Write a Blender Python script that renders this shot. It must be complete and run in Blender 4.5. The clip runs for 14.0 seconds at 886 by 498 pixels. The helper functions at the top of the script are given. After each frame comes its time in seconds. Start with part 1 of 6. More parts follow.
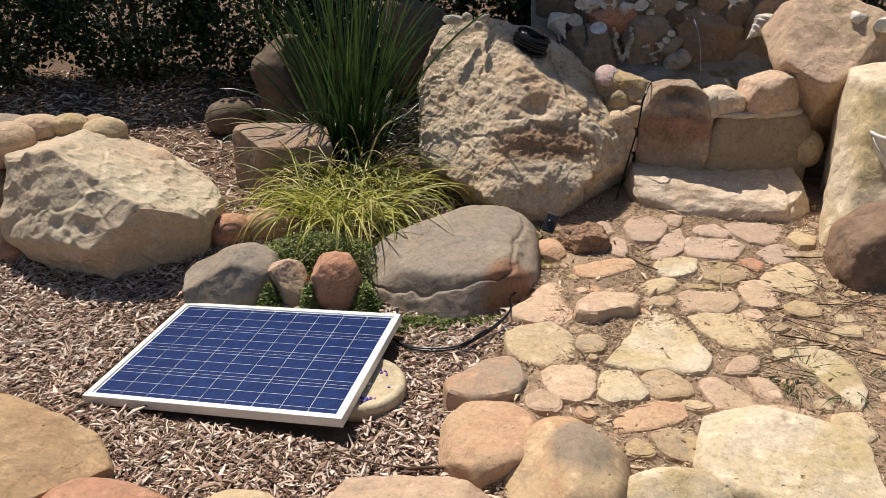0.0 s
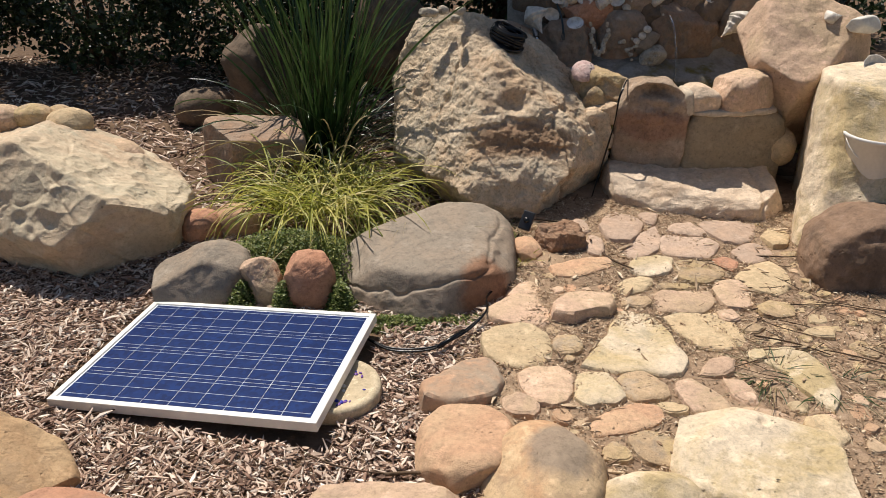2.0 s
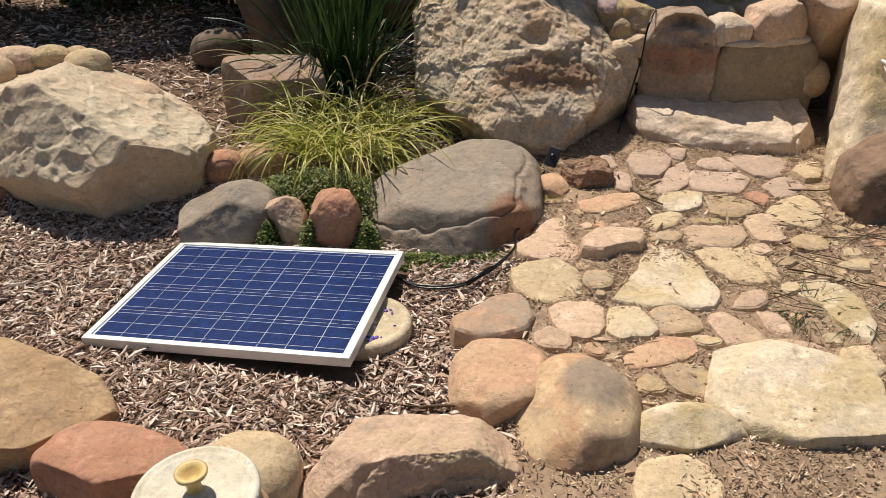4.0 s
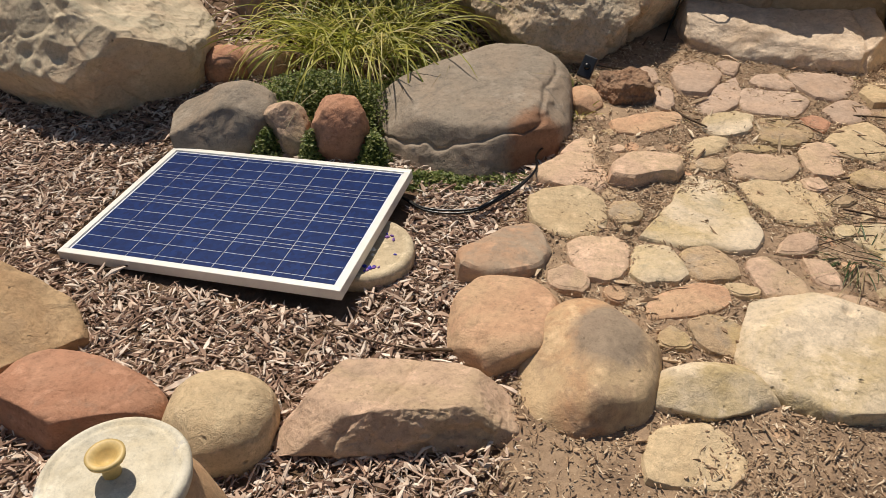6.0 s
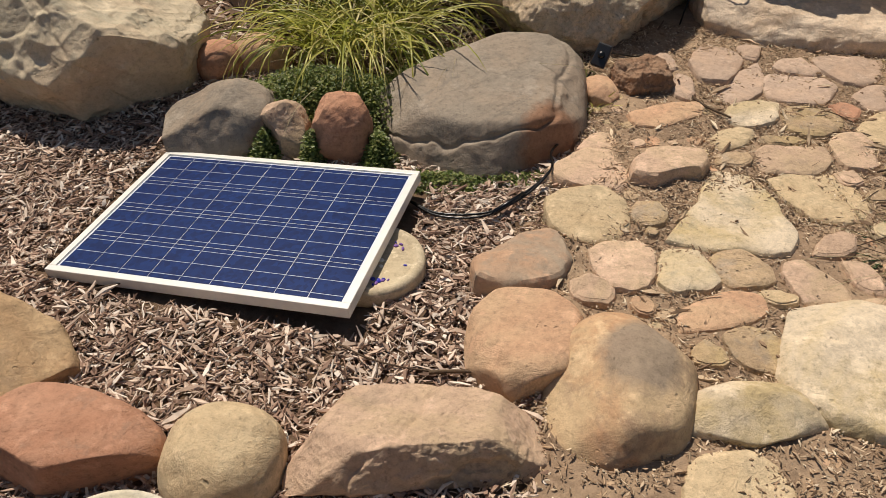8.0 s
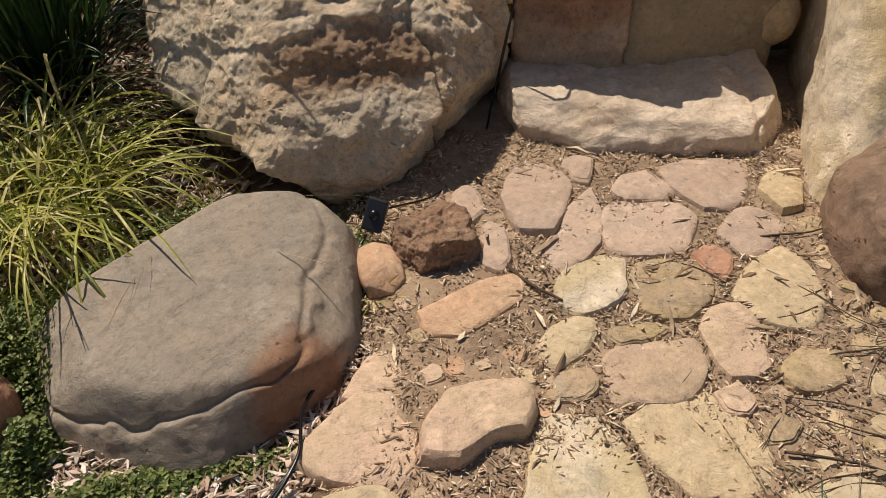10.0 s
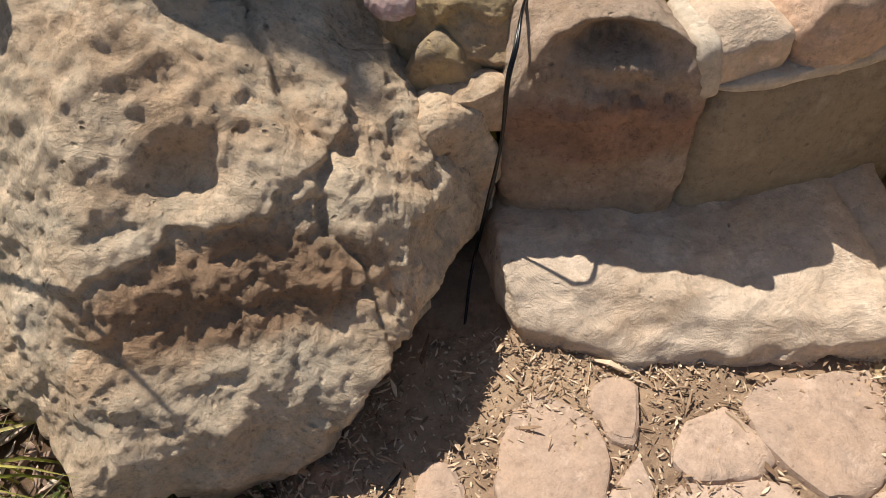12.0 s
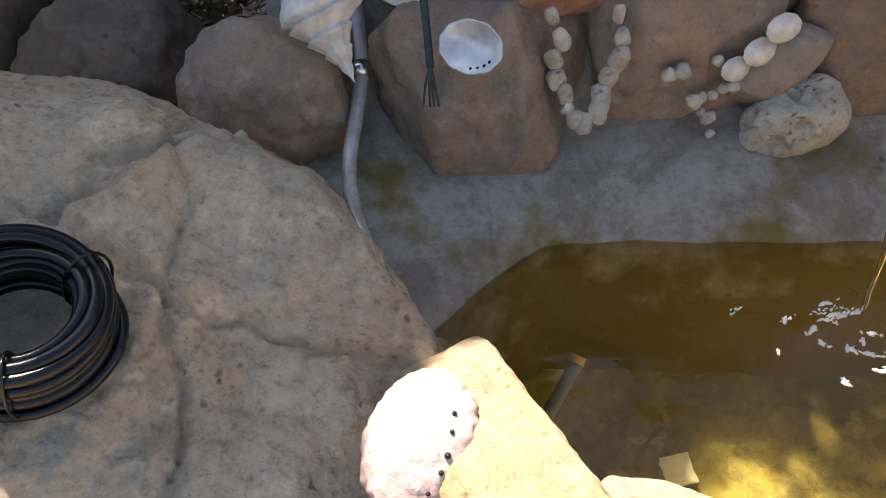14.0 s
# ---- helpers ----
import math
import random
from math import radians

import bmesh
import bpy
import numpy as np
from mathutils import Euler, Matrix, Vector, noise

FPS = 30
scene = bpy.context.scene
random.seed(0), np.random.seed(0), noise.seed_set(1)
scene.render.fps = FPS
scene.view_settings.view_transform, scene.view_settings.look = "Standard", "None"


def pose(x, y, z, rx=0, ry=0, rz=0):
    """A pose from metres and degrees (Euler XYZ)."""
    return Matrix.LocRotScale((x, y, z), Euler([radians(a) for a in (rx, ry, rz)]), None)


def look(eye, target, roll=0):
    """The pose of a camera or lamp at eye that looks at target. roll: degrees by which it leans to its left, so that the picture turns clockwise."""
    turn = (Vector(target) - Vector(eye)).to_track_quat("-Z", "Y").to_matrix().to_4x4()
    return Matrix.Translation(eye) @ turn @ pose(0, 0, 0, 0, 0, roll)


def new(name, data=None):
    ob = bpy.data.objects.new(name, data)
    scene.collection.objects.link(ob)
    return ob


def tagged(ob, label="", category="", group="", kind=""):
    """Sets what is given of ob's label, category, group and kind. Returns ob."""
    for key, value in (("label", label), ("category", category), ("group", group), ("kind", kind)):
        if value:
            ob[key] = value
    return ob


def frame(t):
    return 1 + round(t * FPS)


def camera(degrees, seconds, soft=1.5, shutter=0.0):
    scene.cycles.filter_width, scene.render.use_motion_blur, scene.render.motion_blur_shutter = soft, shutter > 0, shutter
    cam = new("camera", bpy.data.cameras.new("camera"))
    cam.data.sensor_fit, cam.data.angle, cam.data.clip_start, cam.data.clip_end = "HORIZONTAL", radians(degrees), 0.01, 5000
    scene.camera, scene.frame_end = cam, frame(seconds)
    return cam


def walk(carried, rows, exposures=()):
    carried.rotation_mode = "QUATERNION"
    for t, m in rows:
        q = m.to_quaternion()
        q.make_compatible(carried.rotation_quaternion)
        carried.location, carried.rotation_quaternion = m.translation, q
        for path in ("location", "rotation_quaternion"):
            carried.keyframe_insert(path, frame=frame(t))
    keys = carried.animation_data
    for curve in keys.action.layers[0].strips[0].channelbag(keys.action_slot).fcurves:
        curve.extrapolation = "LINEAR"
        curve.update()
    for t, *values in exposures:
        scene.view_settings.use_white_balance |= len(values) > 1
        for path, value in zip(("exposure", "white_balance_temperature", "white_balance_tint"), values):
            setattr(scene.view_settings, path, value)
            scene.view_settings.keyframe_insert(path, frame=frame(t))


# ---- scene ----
cam = camera(61.6, 14.0, soft=0.7)
METRES, EYE, TILT = 4.05, 1.55, -25.0
ROWS = [
    (0.0, 0.0, 0.0, 0.0, -0.0, 0.0, 0.0),
    (0.5, -0.0003, 0.0072, 0.0037, -2.32, -1.88, -0.07),
    (1.0, -0.0111, 0.0087, 0.0053, -0.12, -2.51, -0.22),
    (1.5, -0.0098, 0.0098, 0.0063, 0.56, -2.88, -1.07),
    (2.0, -0.0041, 0.0095, 0.01, -2.17, -0.88, -0.28),
    (2.5, -0.011, 0.0124, 0.0076, -1.86, -2.09, -0.45),
    (3.0, -0.0123, 0.0119, 0.0085, -0.23, -2.35, -0.43),
    (3.5, -0.0128, 0.0107, 0.0057, -0.69, -3.1, 0.17),
    (4.0, -0.0166, 0.0165, -0.0003, -1.12, -4.93, 0.45),
    (6.5, 0.0018, 0.1004, 0.0194, 2.61, -12.97, -2.01),
    (7.0, -0.0069, 0.1047, 0.0211, 3.91, -12.49, -1.38),
    (7.5, -0.0098, 0.111, 0.0223, 3.88, -12.84, -0.84),
    (8.0, -0.0057, 0.1224, 0.0229, 1.65, -14.15, -0.51),
    (8.5, 0.0262, 0.1625, 0.0419, 3.78, -12.47, 0.96),
    (9.0, 0.0624, 0.213, 0.0616, -2.78, -13.91, 3.46),
    (11.5, 0.1438, 0.576, 0.2219, -12.16, -23.42, 6.08),
    (12.0, 0.1696, 0.6323, 0.2492, -11.55, -23.5, 7.39),
    (12.5, 0.2072, 0.6897, 0.283, -9.67, -26.28, 8.06),
    (13.0, 0.2242, 0.7501, 0.3123, -10.74, -25.42, 6.83),
    (13.5, 0.2265, 0.7883, 0.3344, -7.6, -24.68, 4.83),
    (14.0, 0.2437, 0.8172, 0.3559, 5.24, -22.07, 2.3),
]
path = [(t, pose(0, 0, EYE, TILT) @ pose(METRES * x, METRES * y, METRES * z, 90 + pitch, roll, yaw)) for t, x, y, z, yaw, pitch, roll in ROWS]
# the ends of the stretches, in world terms
path += [
    (4.2, pose(-0.083, 0.089, 1.501, 58.70, -0.38, -1.19)),
    (6.3, pose(0.024, 0.371, 1.450, 52.10, -0.77, 2.92)),
    (9.2, pose(0.290, 1.036, 1.419, 51.03, 0.77, -8.93)),
    (11.3, pose(0.567, 2.386, 1.375, 43.14, 0.63, -11.65)),
]
walk(cam, sorted(path, key=lambda r: r[0]), exposures=[(0.0, 0.12, 6450, 10), (4.2, 0.08, 6550, 10), (6.3, -0.18, 6800, 10), (9.2, -0.18, 6750, 10), (11.5, 0.16, 6450, 10), (12.5, 0.38, 6350, 10), (13.0, 0.56, 6250, 10), (13.5, 1.0, 6350, 10), (14.0, 1.85, 6700, 10)])

# ---- light ----
SUN = Vector((-0.245, 0.415, 0.876)).normalized()      # towards the sun
world = bpy.data.worlds.new("sky")
scene.world = world
world.use_nodes = True
sky = world.node_tree.nodes.new("ShaderNodeTexSky")
sky.sky_type, sky.sun_disc = "NISHITA", False
sky.sun_elevation, sky.sun_rotation = math.asin(SUN.z), math.atan2(SUN.x, SUN.y)
world.node_tree.links.new(sky.outputs["Color"], world.node_tree.nodes["Background"].inputs["Color"])
world.node_tree.nodes["Background"].inputs["Strength"].default_value = 0.068
lamp = bpy.data.lights.new("sun", "SUN")
lamp.energy, lamp.angle, lamp.color = 5.0, radians(0.53), (1.0, 0.92, 0.82)
sun = new("sun", lamp)
sun.matrix_world = look(SUN * 30, (0, 0, 0))


# ---- noise and mesh helpers ----
def perlin(p, seed=0):
    """Gradient noise at the rows of p, about -1 to 1."""
    p = np.asarray(p, float) + 17.3 * seed
    i = np.floor(p).astype(np.int64)
    f = p - i
    u = f * f * f * (f * (f * 6 - 15) + 10)
    total = 0
    for dx in (0, 1):
        for dy in (0, 1):
            for dz in (0, 1):
                h = (i[:, 0] + dx) * 374761393 + (i[:, 1] + dy) * 668265263 + (i[:, 2] + dz) * 2147483647
                h = ((h ^ (h >> 13)) * 1274126177) & 0xFFFFFFFF
                h = h ^ (h >> 16)
                gx, gy, gz = (h & 255) / 127.5 - 1, ((h >> 8) & 255) / 127.5 - 1, ((h >> 16) & 255) / 127.5 - 1
                w = (u[:, 0] if dx else 1 - u[:, 0]) * (u[:, 1] if dy else 1 - u[:, 1]) * (u[:, 2] if dz else 1 - u[:, 2])
                total = total + w * (gx * (f[:, 0] - dx) + gy * (f[:, 1] - dy) + gz * (f[:, 2] - dz))
    return total * 1.2


def fbm(p, seed=0, octaves=4, gain=0.5):
    s, a = 0, 1.0
    p = np.asarray(p, float)
    for k in range(octaves):
        s = s + a * perlin(p * 2.03 ** k, seed + 3 * k)
        a *= gain
    return s


def smooth(a, b, x):
    x = np.clip((np.asarray(x, float) - a) / (b - a), 0, 1)
    return x * x * (3 - 2 * x)


def mesh_of(name, verts, faces, material, round_shaded=True):
    me = bpy.data.meshes.new(name)
    me.from_pydata([tuple(v) for v in np.asarray(verts, float).tolist()], [], faces if isinstance(faces, list) else faces.tolist())
    if round_shaded:
        me.shade_smooth()
    if material:
        me.materials.append(material)
    me.update()
    return me


def thing(name, label, category, group="", kind=""):
    return tagged(new(name), label, category, group, kind)


def part(name, bm, material, parent, label=""):
    """Links a bmesh, or a mesh, as one object under a thing or a part."""
    if isinstance(bm, bmesh.types.BMesh):
        me = bpy.data.meshes.new(name)
        bm.to_mesh(me)
        bm.free()
        me.materials.append(material)
    else:
        me = bm
    ob = new(name, me)
    ob.parent = parent
    return tagged(ob, label)


def box(bm, x0, x1, y0, y1, z0, z1, bevel=0.0):
    m = Matrix.Translation(((x0 + x1) / 2, (y0 + y1) / 2, (z0 + z1) / 2)) @ Matrix.Diagonal((x1 - x0, y1 - y0, z1 - z0, 1))
    made = bmesh.ops.create_cube(bm, size=1, matrix=m)
    if bevel:
        edges = list({e for v in made["verts"] for e in v.link_edges})
        bmesh.ops.bevel(bm, geom=edges, offset=bevel, segments=2, affect="EDGES", profile=0.5)
    return bm


def lathe(profile, steps=48, wobble=0.0, seed=0):
    """Verts and faces of a turned shape; profile: rows of radius, height."""
    prof = np.array(profile, float)
    ang = np.linspace(0, 2 * np.pi, steps, endpoint=False)
    v = np.stack([np.outer(prof[:, 0], np.cos(ang)), np.outer(prof[:, 0], np.sin(ang)), np.repeat(prof[:, 1:2], steps, 1)], -1).reshape(-1, 3)
    if wobble:
        v = v + wobble * np.stack([perlin(v * 9, seed), perlin(v * 9, seed + 1), perlin(v * 9, seed + 2)], 1)
    faces = []
    for r in range(len(prof) - 1):
        for s in range(steps):
            faces.append((r * steps + s, r * steps + (s + 1) % steps, (r + 1) * steps + (s + 1) % steps, (r + 1) * steps + s))
    return v, faces


def spline(points, steps=8):
    """Catmull-Rom through the points."""
    p = np.array(points, float)
    p = np.vstack([2 * p[0] - p[1], p, 2 * p[-1] - p[-2]])
    out = []
    for i in range(1, len(p) - 2):
        for k in range(steps):
            t = k / steps
            out.append(0.5 * (2 * p[i] + (p[i + 1] - p[i - 1]) * t + (2 * p[i - 1] - 5 * p[i] + 4 * p[i + 1] - p[i + 2]) * t * t + (3 * p[i] - p[i - 1] - 3 * p[i + 1] + p[i + 2]) * t ** 3))
    out.append(p[-2])
    return np.array(out)


def tube(points, radius, sides=10, taper=1.0, cap=True):
    """Verts and faces of a round tube along the points."""
    p = np.array(points, float)
    n = len(p)
    d = np.gradient(p, axis=0)
    d /= np.linalg.norm(d, axis=1)[:, None]
    up = np.array([0, 0, 1.0]) if abs(d[0][2]) < 0.9 else np.array([1.0, 0, 0])
    verts = []
    a = np.linspace(0, 2 * np.pi, sides, endpoint=False)
    for i in range(n):
        s = np.cross(d[i], up)
        s /= np.linalg.norm(s)
        up = np.cross(s, d[i])
        r = radius * (1 + (taper - 1) * i / (n - 1))
        verts.append(p[i] + r * (np.outer(np.cos(a), s) + np.outer(np.sin(a), up)))
    faces = [(i * sides + k, i * sides + (k + 1) % sides, (i + 1) * sides + (k + 1) % sides, (i + 1) * sides + k) for i in range(n - 1) for k in range(sides)]
    if cap:
        faces += [tuple(range(sides))[::-1], tuple((n - 1) * sides + k for k in range(sides))]
    return np.concatenate(verts), faces


class Pile:
    """Gathers many small pieces into one mesh."""

    def __init__(self):
        self.v, self.f, self.n = [], [], 0

    def add(self, verts, faces):
        self.v.append(np.asarray(verts, float))
        self.f += [tuple(k + self.n for k in f) for f in faces]
        self.n += len(verts)

    def mesh(self, name, material, round_shaded=True):
        return mesh_of(name, np.concatenate(self.v), self.f, material, round_shaded)


# ---- materials ----
def nodes_of(name):
    m = bpy.data.materials.new(name)
    m.use_nodes = True
    t = m.node_tree
    return m, t, t.nodes["Principled BSDF"]


def node(t, kind, links=None, **values):
    n = t.nodes.new(kind)
    for k, v in values.items():
        if k == "operation":
            n.operation = v
        else:
            n.inputs[k.replace("_", " ")].default_value = v
    for k, v in (links or {}).items():
        t.links.new(v, n.inputs[k])
    return n


def ramp(t, fac, *stops):
    n = t.nodes.new("ShaderNodeValToRGB")
    e = n.color_ramp.elements
    while len(e) < len(stops):
        e.new(0.5)
    for k, (at, c) in enumerate(stops):
        e[k].position = at
        e[k].color = (*c, 1) if len(c) == 3 else (c[0], c[0], c[0], 1)
    t.links.new(fac, n.inputs["Fac"])
    return n.outputs["Color"]


def mix(t, fac, a, b, blend="MIX"):
    n = t.nodes.new("ShaderNodeMix")
    n.data_type, n.blend_type = "RGBA", blend
    for socket, v in ((n.inputs[0], fac), (n.inputs[6], a), (n.inputs[7], b)):
        if isinstance(v, (int, float)):
            socket.default_value = v
        elif isinstance(v, tuple):
            socket.default_value = (*v, 1)
        else:
            t.links.new(v, socket)
    return n.outputs[2]


def coords(t, spread=9.0):
    """Object coordinates in metres, shifted at random from object to object."""
    tc, info = t.nodes.new("ShaderNodeTexCoord"), t.nodes.new("ShaderNodeObjectInfo")
    mul = node(t, "ShaderNodeMath", {0: info.outputs["Random"]}, operation="MULTIPLY")
    mul.inputs[1].default_value = spread
    add = node(t, "ShaderNodeVectorMath", {0: tc.outputs["Object"], 1: mul.outputs[0]}, operation="ADD")
    return add.outputs[0], info.outputs["Random"]


def noise_of(t, co, scale, detail=4.0, rough=0.6, warp=0.0):
    return node(t, "ShaderNodeTexNoise", {"Vector": co}, Scale=scale, Detail=detail, Roughness=rough, Distortion=warp).outputs["Fac"]


def sandstone(name, main, second, stain, stain_amount=0.5, pits=0.3, patch=3.0, relief=1.0, dark=(0.06, 0.042, 0.03), lines=0.16, net=0.0, spot=None, fine=1.0):
    """Weathered sandstone: broad colour drifts, stains, bedding lines, hairline cracks, pits, grain.
    spot: a stain of its own, as place and half sizes in the rock's own metres and a colour."""
    m, t, b = nodes_of(name)
    co, rnd = coords(t)
    drift = node(t, "ShaderNodeTexNoise", {"Vector": co}, Scale=patch * 1.3, Detail=3.0)
    warped = node(t, "ShaderNodeVectorMath", {0: co, 1: node(t, "ShaderNodeVectorMath", {0: drift.outputs["Color"]}, operation="SCALE", Scale=0.16).outputs[0]}, operation="ADD").outputs[0]
    broad = noise_of(t, co, patch, 6, 0.62, 0.8)
    colour = mix(t, ramp(t, broad, (0.42, (0,)), (0.60, (1,))), main, second)
    blot = noise_of(t, co, patch * 1.9 + 1.0, 9, 0.72, 0.4)
    colour = mix(t, ramp(t, blot, (0.64 - 0.26 * stain_amount, (0,)), (0.70 - 0.18 * stain_amount, (1,))), colour, mix(t, 0.35, stain, colour))
    light = tuple(min(1, c * 1.32 + 0.03) for c in main)
    colour = mix(t, ramp(t, noise_of(t, co, patch * 4.1, 8, 0.7), (0.54, (0,)), (0.66, (0.65,))), colour, light)
    if spot:
        own = t.nodes.new("ShaderNodeTexCoord").outputs["Object"]
        shifted = node(t, "ShaderNodeVectorMath", {0: own}, operation="SUBTRACT")
        shifted.inputs[1].default_value = spot[0]
        away = node(t, "ShaderNodeVectorMath", {0: shifted.outputs[0]}, operation="DIVIDE")
        away.inputs[1].default_value = spot[1]
        away = away.outputs[0]
        far_off = node(t, "ShaderNodeVectorMath", {0: away}, operation="LENGTH").outputs["Value"]
        ragged = node(t, "ShaderNodeMath", {0: far_off, 1: noise_of(t, co, 7.0, 8, 0.7)}, operation="ADD").outputs[0]
        half = node(t, "ShaderNodeMath", {0: ragged}, operation="MULTIPLY")
        half.inputs[1].default_value = 0.5
        colour = mix(t, ramp(t, half.outputs[0], (0.62, (0.9,)), (0.78, (0,))), colour, mix(t, ramp(t, blot, (0.4, (0,)), (0.6, (1,))), spot[2], tuple(c * 0.75 for c in spot[2])))
    # bedding lines
    axis = node(t, "ShaderNodeMapping", {"Vector": warped})
    axis.inputs["Rotation"].default_value, axis.inputs["Scale"].default_value = (0.3, 0.25, 0.4), (1.6, 1.6, 26.0)
    beds = noise_of(t, axis.outputs[0], 1.0, 5, 0.6)
    colour = mix(t, lines, colour, ramp(t, beds, (0.32, (0.62,)), (0.5, (1.0,)), (0.68, (1.2,))), "MULTIPLY")
    grain = noise_of(t, co, 240.0, 3, 0.7)
    mottle = noise_of(t, co, 36.0, 8, 0.74)
    colour = mix(t, 0.4, colour, ramp(t, grain, (0.3, (0.82,)), (0.7, (1.16,))), "MULTIPLY")
    colour = mix(t, 0.5 * fine, colour, ramp(t, mottle, (0.30, (0.6,)), (0.48, (1.0,)), (0.72, (1.22,))), "MULTIPLY")
    speck = noise_of(t, co, 62.0, 5, 0.8)
    colour = mix(t, 0.5 * fine, colour, ramp(t, speck, (0.32, (0.50,)), (0.45, (1.0,)), (0.75, (1.2,))), "MULTIPLY")
    # hairline cracks
    web = node(t, "ShaderNodeTexVoronoi", {"Vector": warped}, Scale=5.5)
    web.feature = "DISTANCE_TO_EDGE"
    line = ramp(t, web.outputs["Distance"], (0.0, (net,)), (0.006, (0,)))
    some = ramp(t, noise_of(t, co, 4.5, 3), (0.56, (0,)), (0.66, (1,)))
    line = node(t, "ShaderNodeMath", {0: line, 1: some}, operation="MULTIPLY").outputs[0]
    # pits
    cell = node(t, "ShaderNodeTexVoronoi", {"Vector": warped}, Scale=42.0, Randomness=1.0)
    hole = ramp(t, cell.outputs["Distance"], (0.06, (1,)), (0.26, (0,)))
    gate = ramp(t, noise_of(t, co, 9.0, 4), (0.64 - 0.2 * pits, (0,)), (0.72, (1 if pits > 0 else 0,)))
    holes = node(t, "ShaderNodeMath", {0: hole, 1: gate}, operation="MULTIPLY").outputs[0]
    deep = node(t, "ShaderNodeMath", {0: holes, 1: line}, operation="MAXIMUM").outputs[0]
    colour = mix(t, node(t, "ShaderNodeMath", {0: deep, 1: node(t, "ShaderNodeValue").outputs[0]}, operation="MULTIPLY").outputs[0], colour, dark)
    t.nodes["Value"].outputs[0].default_value = 0.75
    shift = node(t, "ShaderNodeHueSaturation", {"Color": colour})
    vary = node(t, "ShaderNodeMapRange", {"Value": rnd})
    vary.inputs[3].default_value, vary.inputs[4].default_value = 0.86, 1.12
    t.links.new(vary.outputs[0], shift.inputs["Value"])
    t.links.new(shift.outputs[0], b.inputs["Base Color"])
    b.inputs["Roughness"].default_value = 0.92
    b.inputs["Specular IOR Level"].default_value = 0.2
    broken = noise_of(t, warped, 13.0, 12, 0.72, 0.3)
    dents = node(t, "ShaderNodeTexVoronoi", {"Vector": warped}, Scale=17.0)
    dents.feature = "SMOOTH_F1"
    high = node(t, "ShaderNodeMath", {0: broken, 1: deep}, operation="SUBTRACT").outputs[0]
    b0 = node(t, "ShaderNodeBump", {"Height": dents.outputs["Distance"]}, Strength=0.35, Distance=0.006 * relief)
    b1 = node(t, "ShaderNodeBump", {"Height": high, "Normal": b0.outputs[0]}, Strength=0.75, Distance=0.012 * relief)
    b3 = node(t, "ShaderNodeBump", {"Height": beds, "Normal": b1.outputs[0]}, Strength=0.4 * min(1.0, lines * 2), Distance=0.006)
    b2 = node(t, "ShaderNodeBump", {"Height": grain, "Normal": b3.outputs[0]}, Strength=0.35 * fine, Distance=0.003)
    t.links.new(b2.outputs[0], b.inputs["Normal"])
    return m


def plain(name, colour, rough=0.5, metal=0.0, spec=0.5, grain=0.0, scale=60.0, bump=0.0):
    m, t, b = nodes_of(name)
    b.inputs["Roughness"].default_value, b.inputs["Metallic"].default_value = rough, metal
    b.inputs["Specular IOR Level"].default_value = spec
    co, _ = coords(t)
    n = noise_of(t, co, scale, 5)
    c = mix(t, 1.0, colour, ramp(t, n, (0.3, (1 - grain,)), (0.7, (1 + grain,))), "MULTIPLY")
    t.links.new(c, b.inputs["Base Color"])
    if bump:
        t.links.new(node(t, "ShaderNodeBump", {"Height": n}, Strength=0.5, Distance=bump).outputs[0], b.inputs["Normal"])
    return m


def pieces(name, stops, rough=0.8, spec=0.3, thin=0.0, fine=25.0, per_object=False):
    """A material for heaps of small pieces: each island takes a colour of its own."""
    m, t, b = nodes_of(name)
    if per_object:
        rnd = t.nodes.new("ShaderNodeObjectInfo").outputs["Random"]
    else:
        rnd = t.nodes.new("ShaderNodeNewGeometry").outputs["Random Per Island"]
    c = ramp(t, rnd, *stops)
    tc = t.nodes.new("ShaderNodeTexCoord").outputs["Object"]
    n = noise_of(t, tc, fine, 4)
    c = mix(t, 0.8, c, ramp(t, n, (0.3, (0.6,)), (0.7, (1.35,))), "MULTIPLY")
    t.links.new(c, b.inputs["Base Color"])
    b.inputs["Roughness"].default_value, b.inputs["Specular IOR Level"].default_value = rough, spec
    if thin:
        tr = node(t, "ShaderNodeBsdfTranslucent", {"Color": c})
        ms = node(t, "ShaderNodeMixShader", {1: b.outputs[0], 2: tr.outputs[0]}, Fac=thin)
        t.links.new(ms.outputs[0], t.nodes["Material Output"].inputs["Surface"])
    return m


TAN, ORANGE, YELLOW, PALE, GREY, RED, BROWN, PINK = (0.48, 0.345, 0.215), (0.54, 0.33, 0.205), (0.57, 0.44, 0.275), (0.64, 0.525, 0.38), (0.30, 0.25, 0.20), (0.50, 0.275, 0.175), (0.22, 0.145, 0.10), (0.58, 0.405, 0.285)
rock_tan = sandstone("tan_sandstone", TAN, (0.50, 0.37, 0.20), (0.38, 0.31, 0.235), 0.45, 0.5, 4.0, 2.4, fine=1.4)
rock_rust = sandstone("rust_rock", (0.34, 0.215, 0.135), (0.27, 0.155, 0.095), (0.17, 0.12, 0.085), 0.5, 0.4, 6.0, 2.6, fine=1.4)
rock_boulder = sandstone("boulder_sandstone", (0.63, 0.525, 0.37), (0.63, 0.465, 0.315), (0.49, 0.445, 0.33), 0.5, 0.35, 1.6, 1.2, lines=0.06)
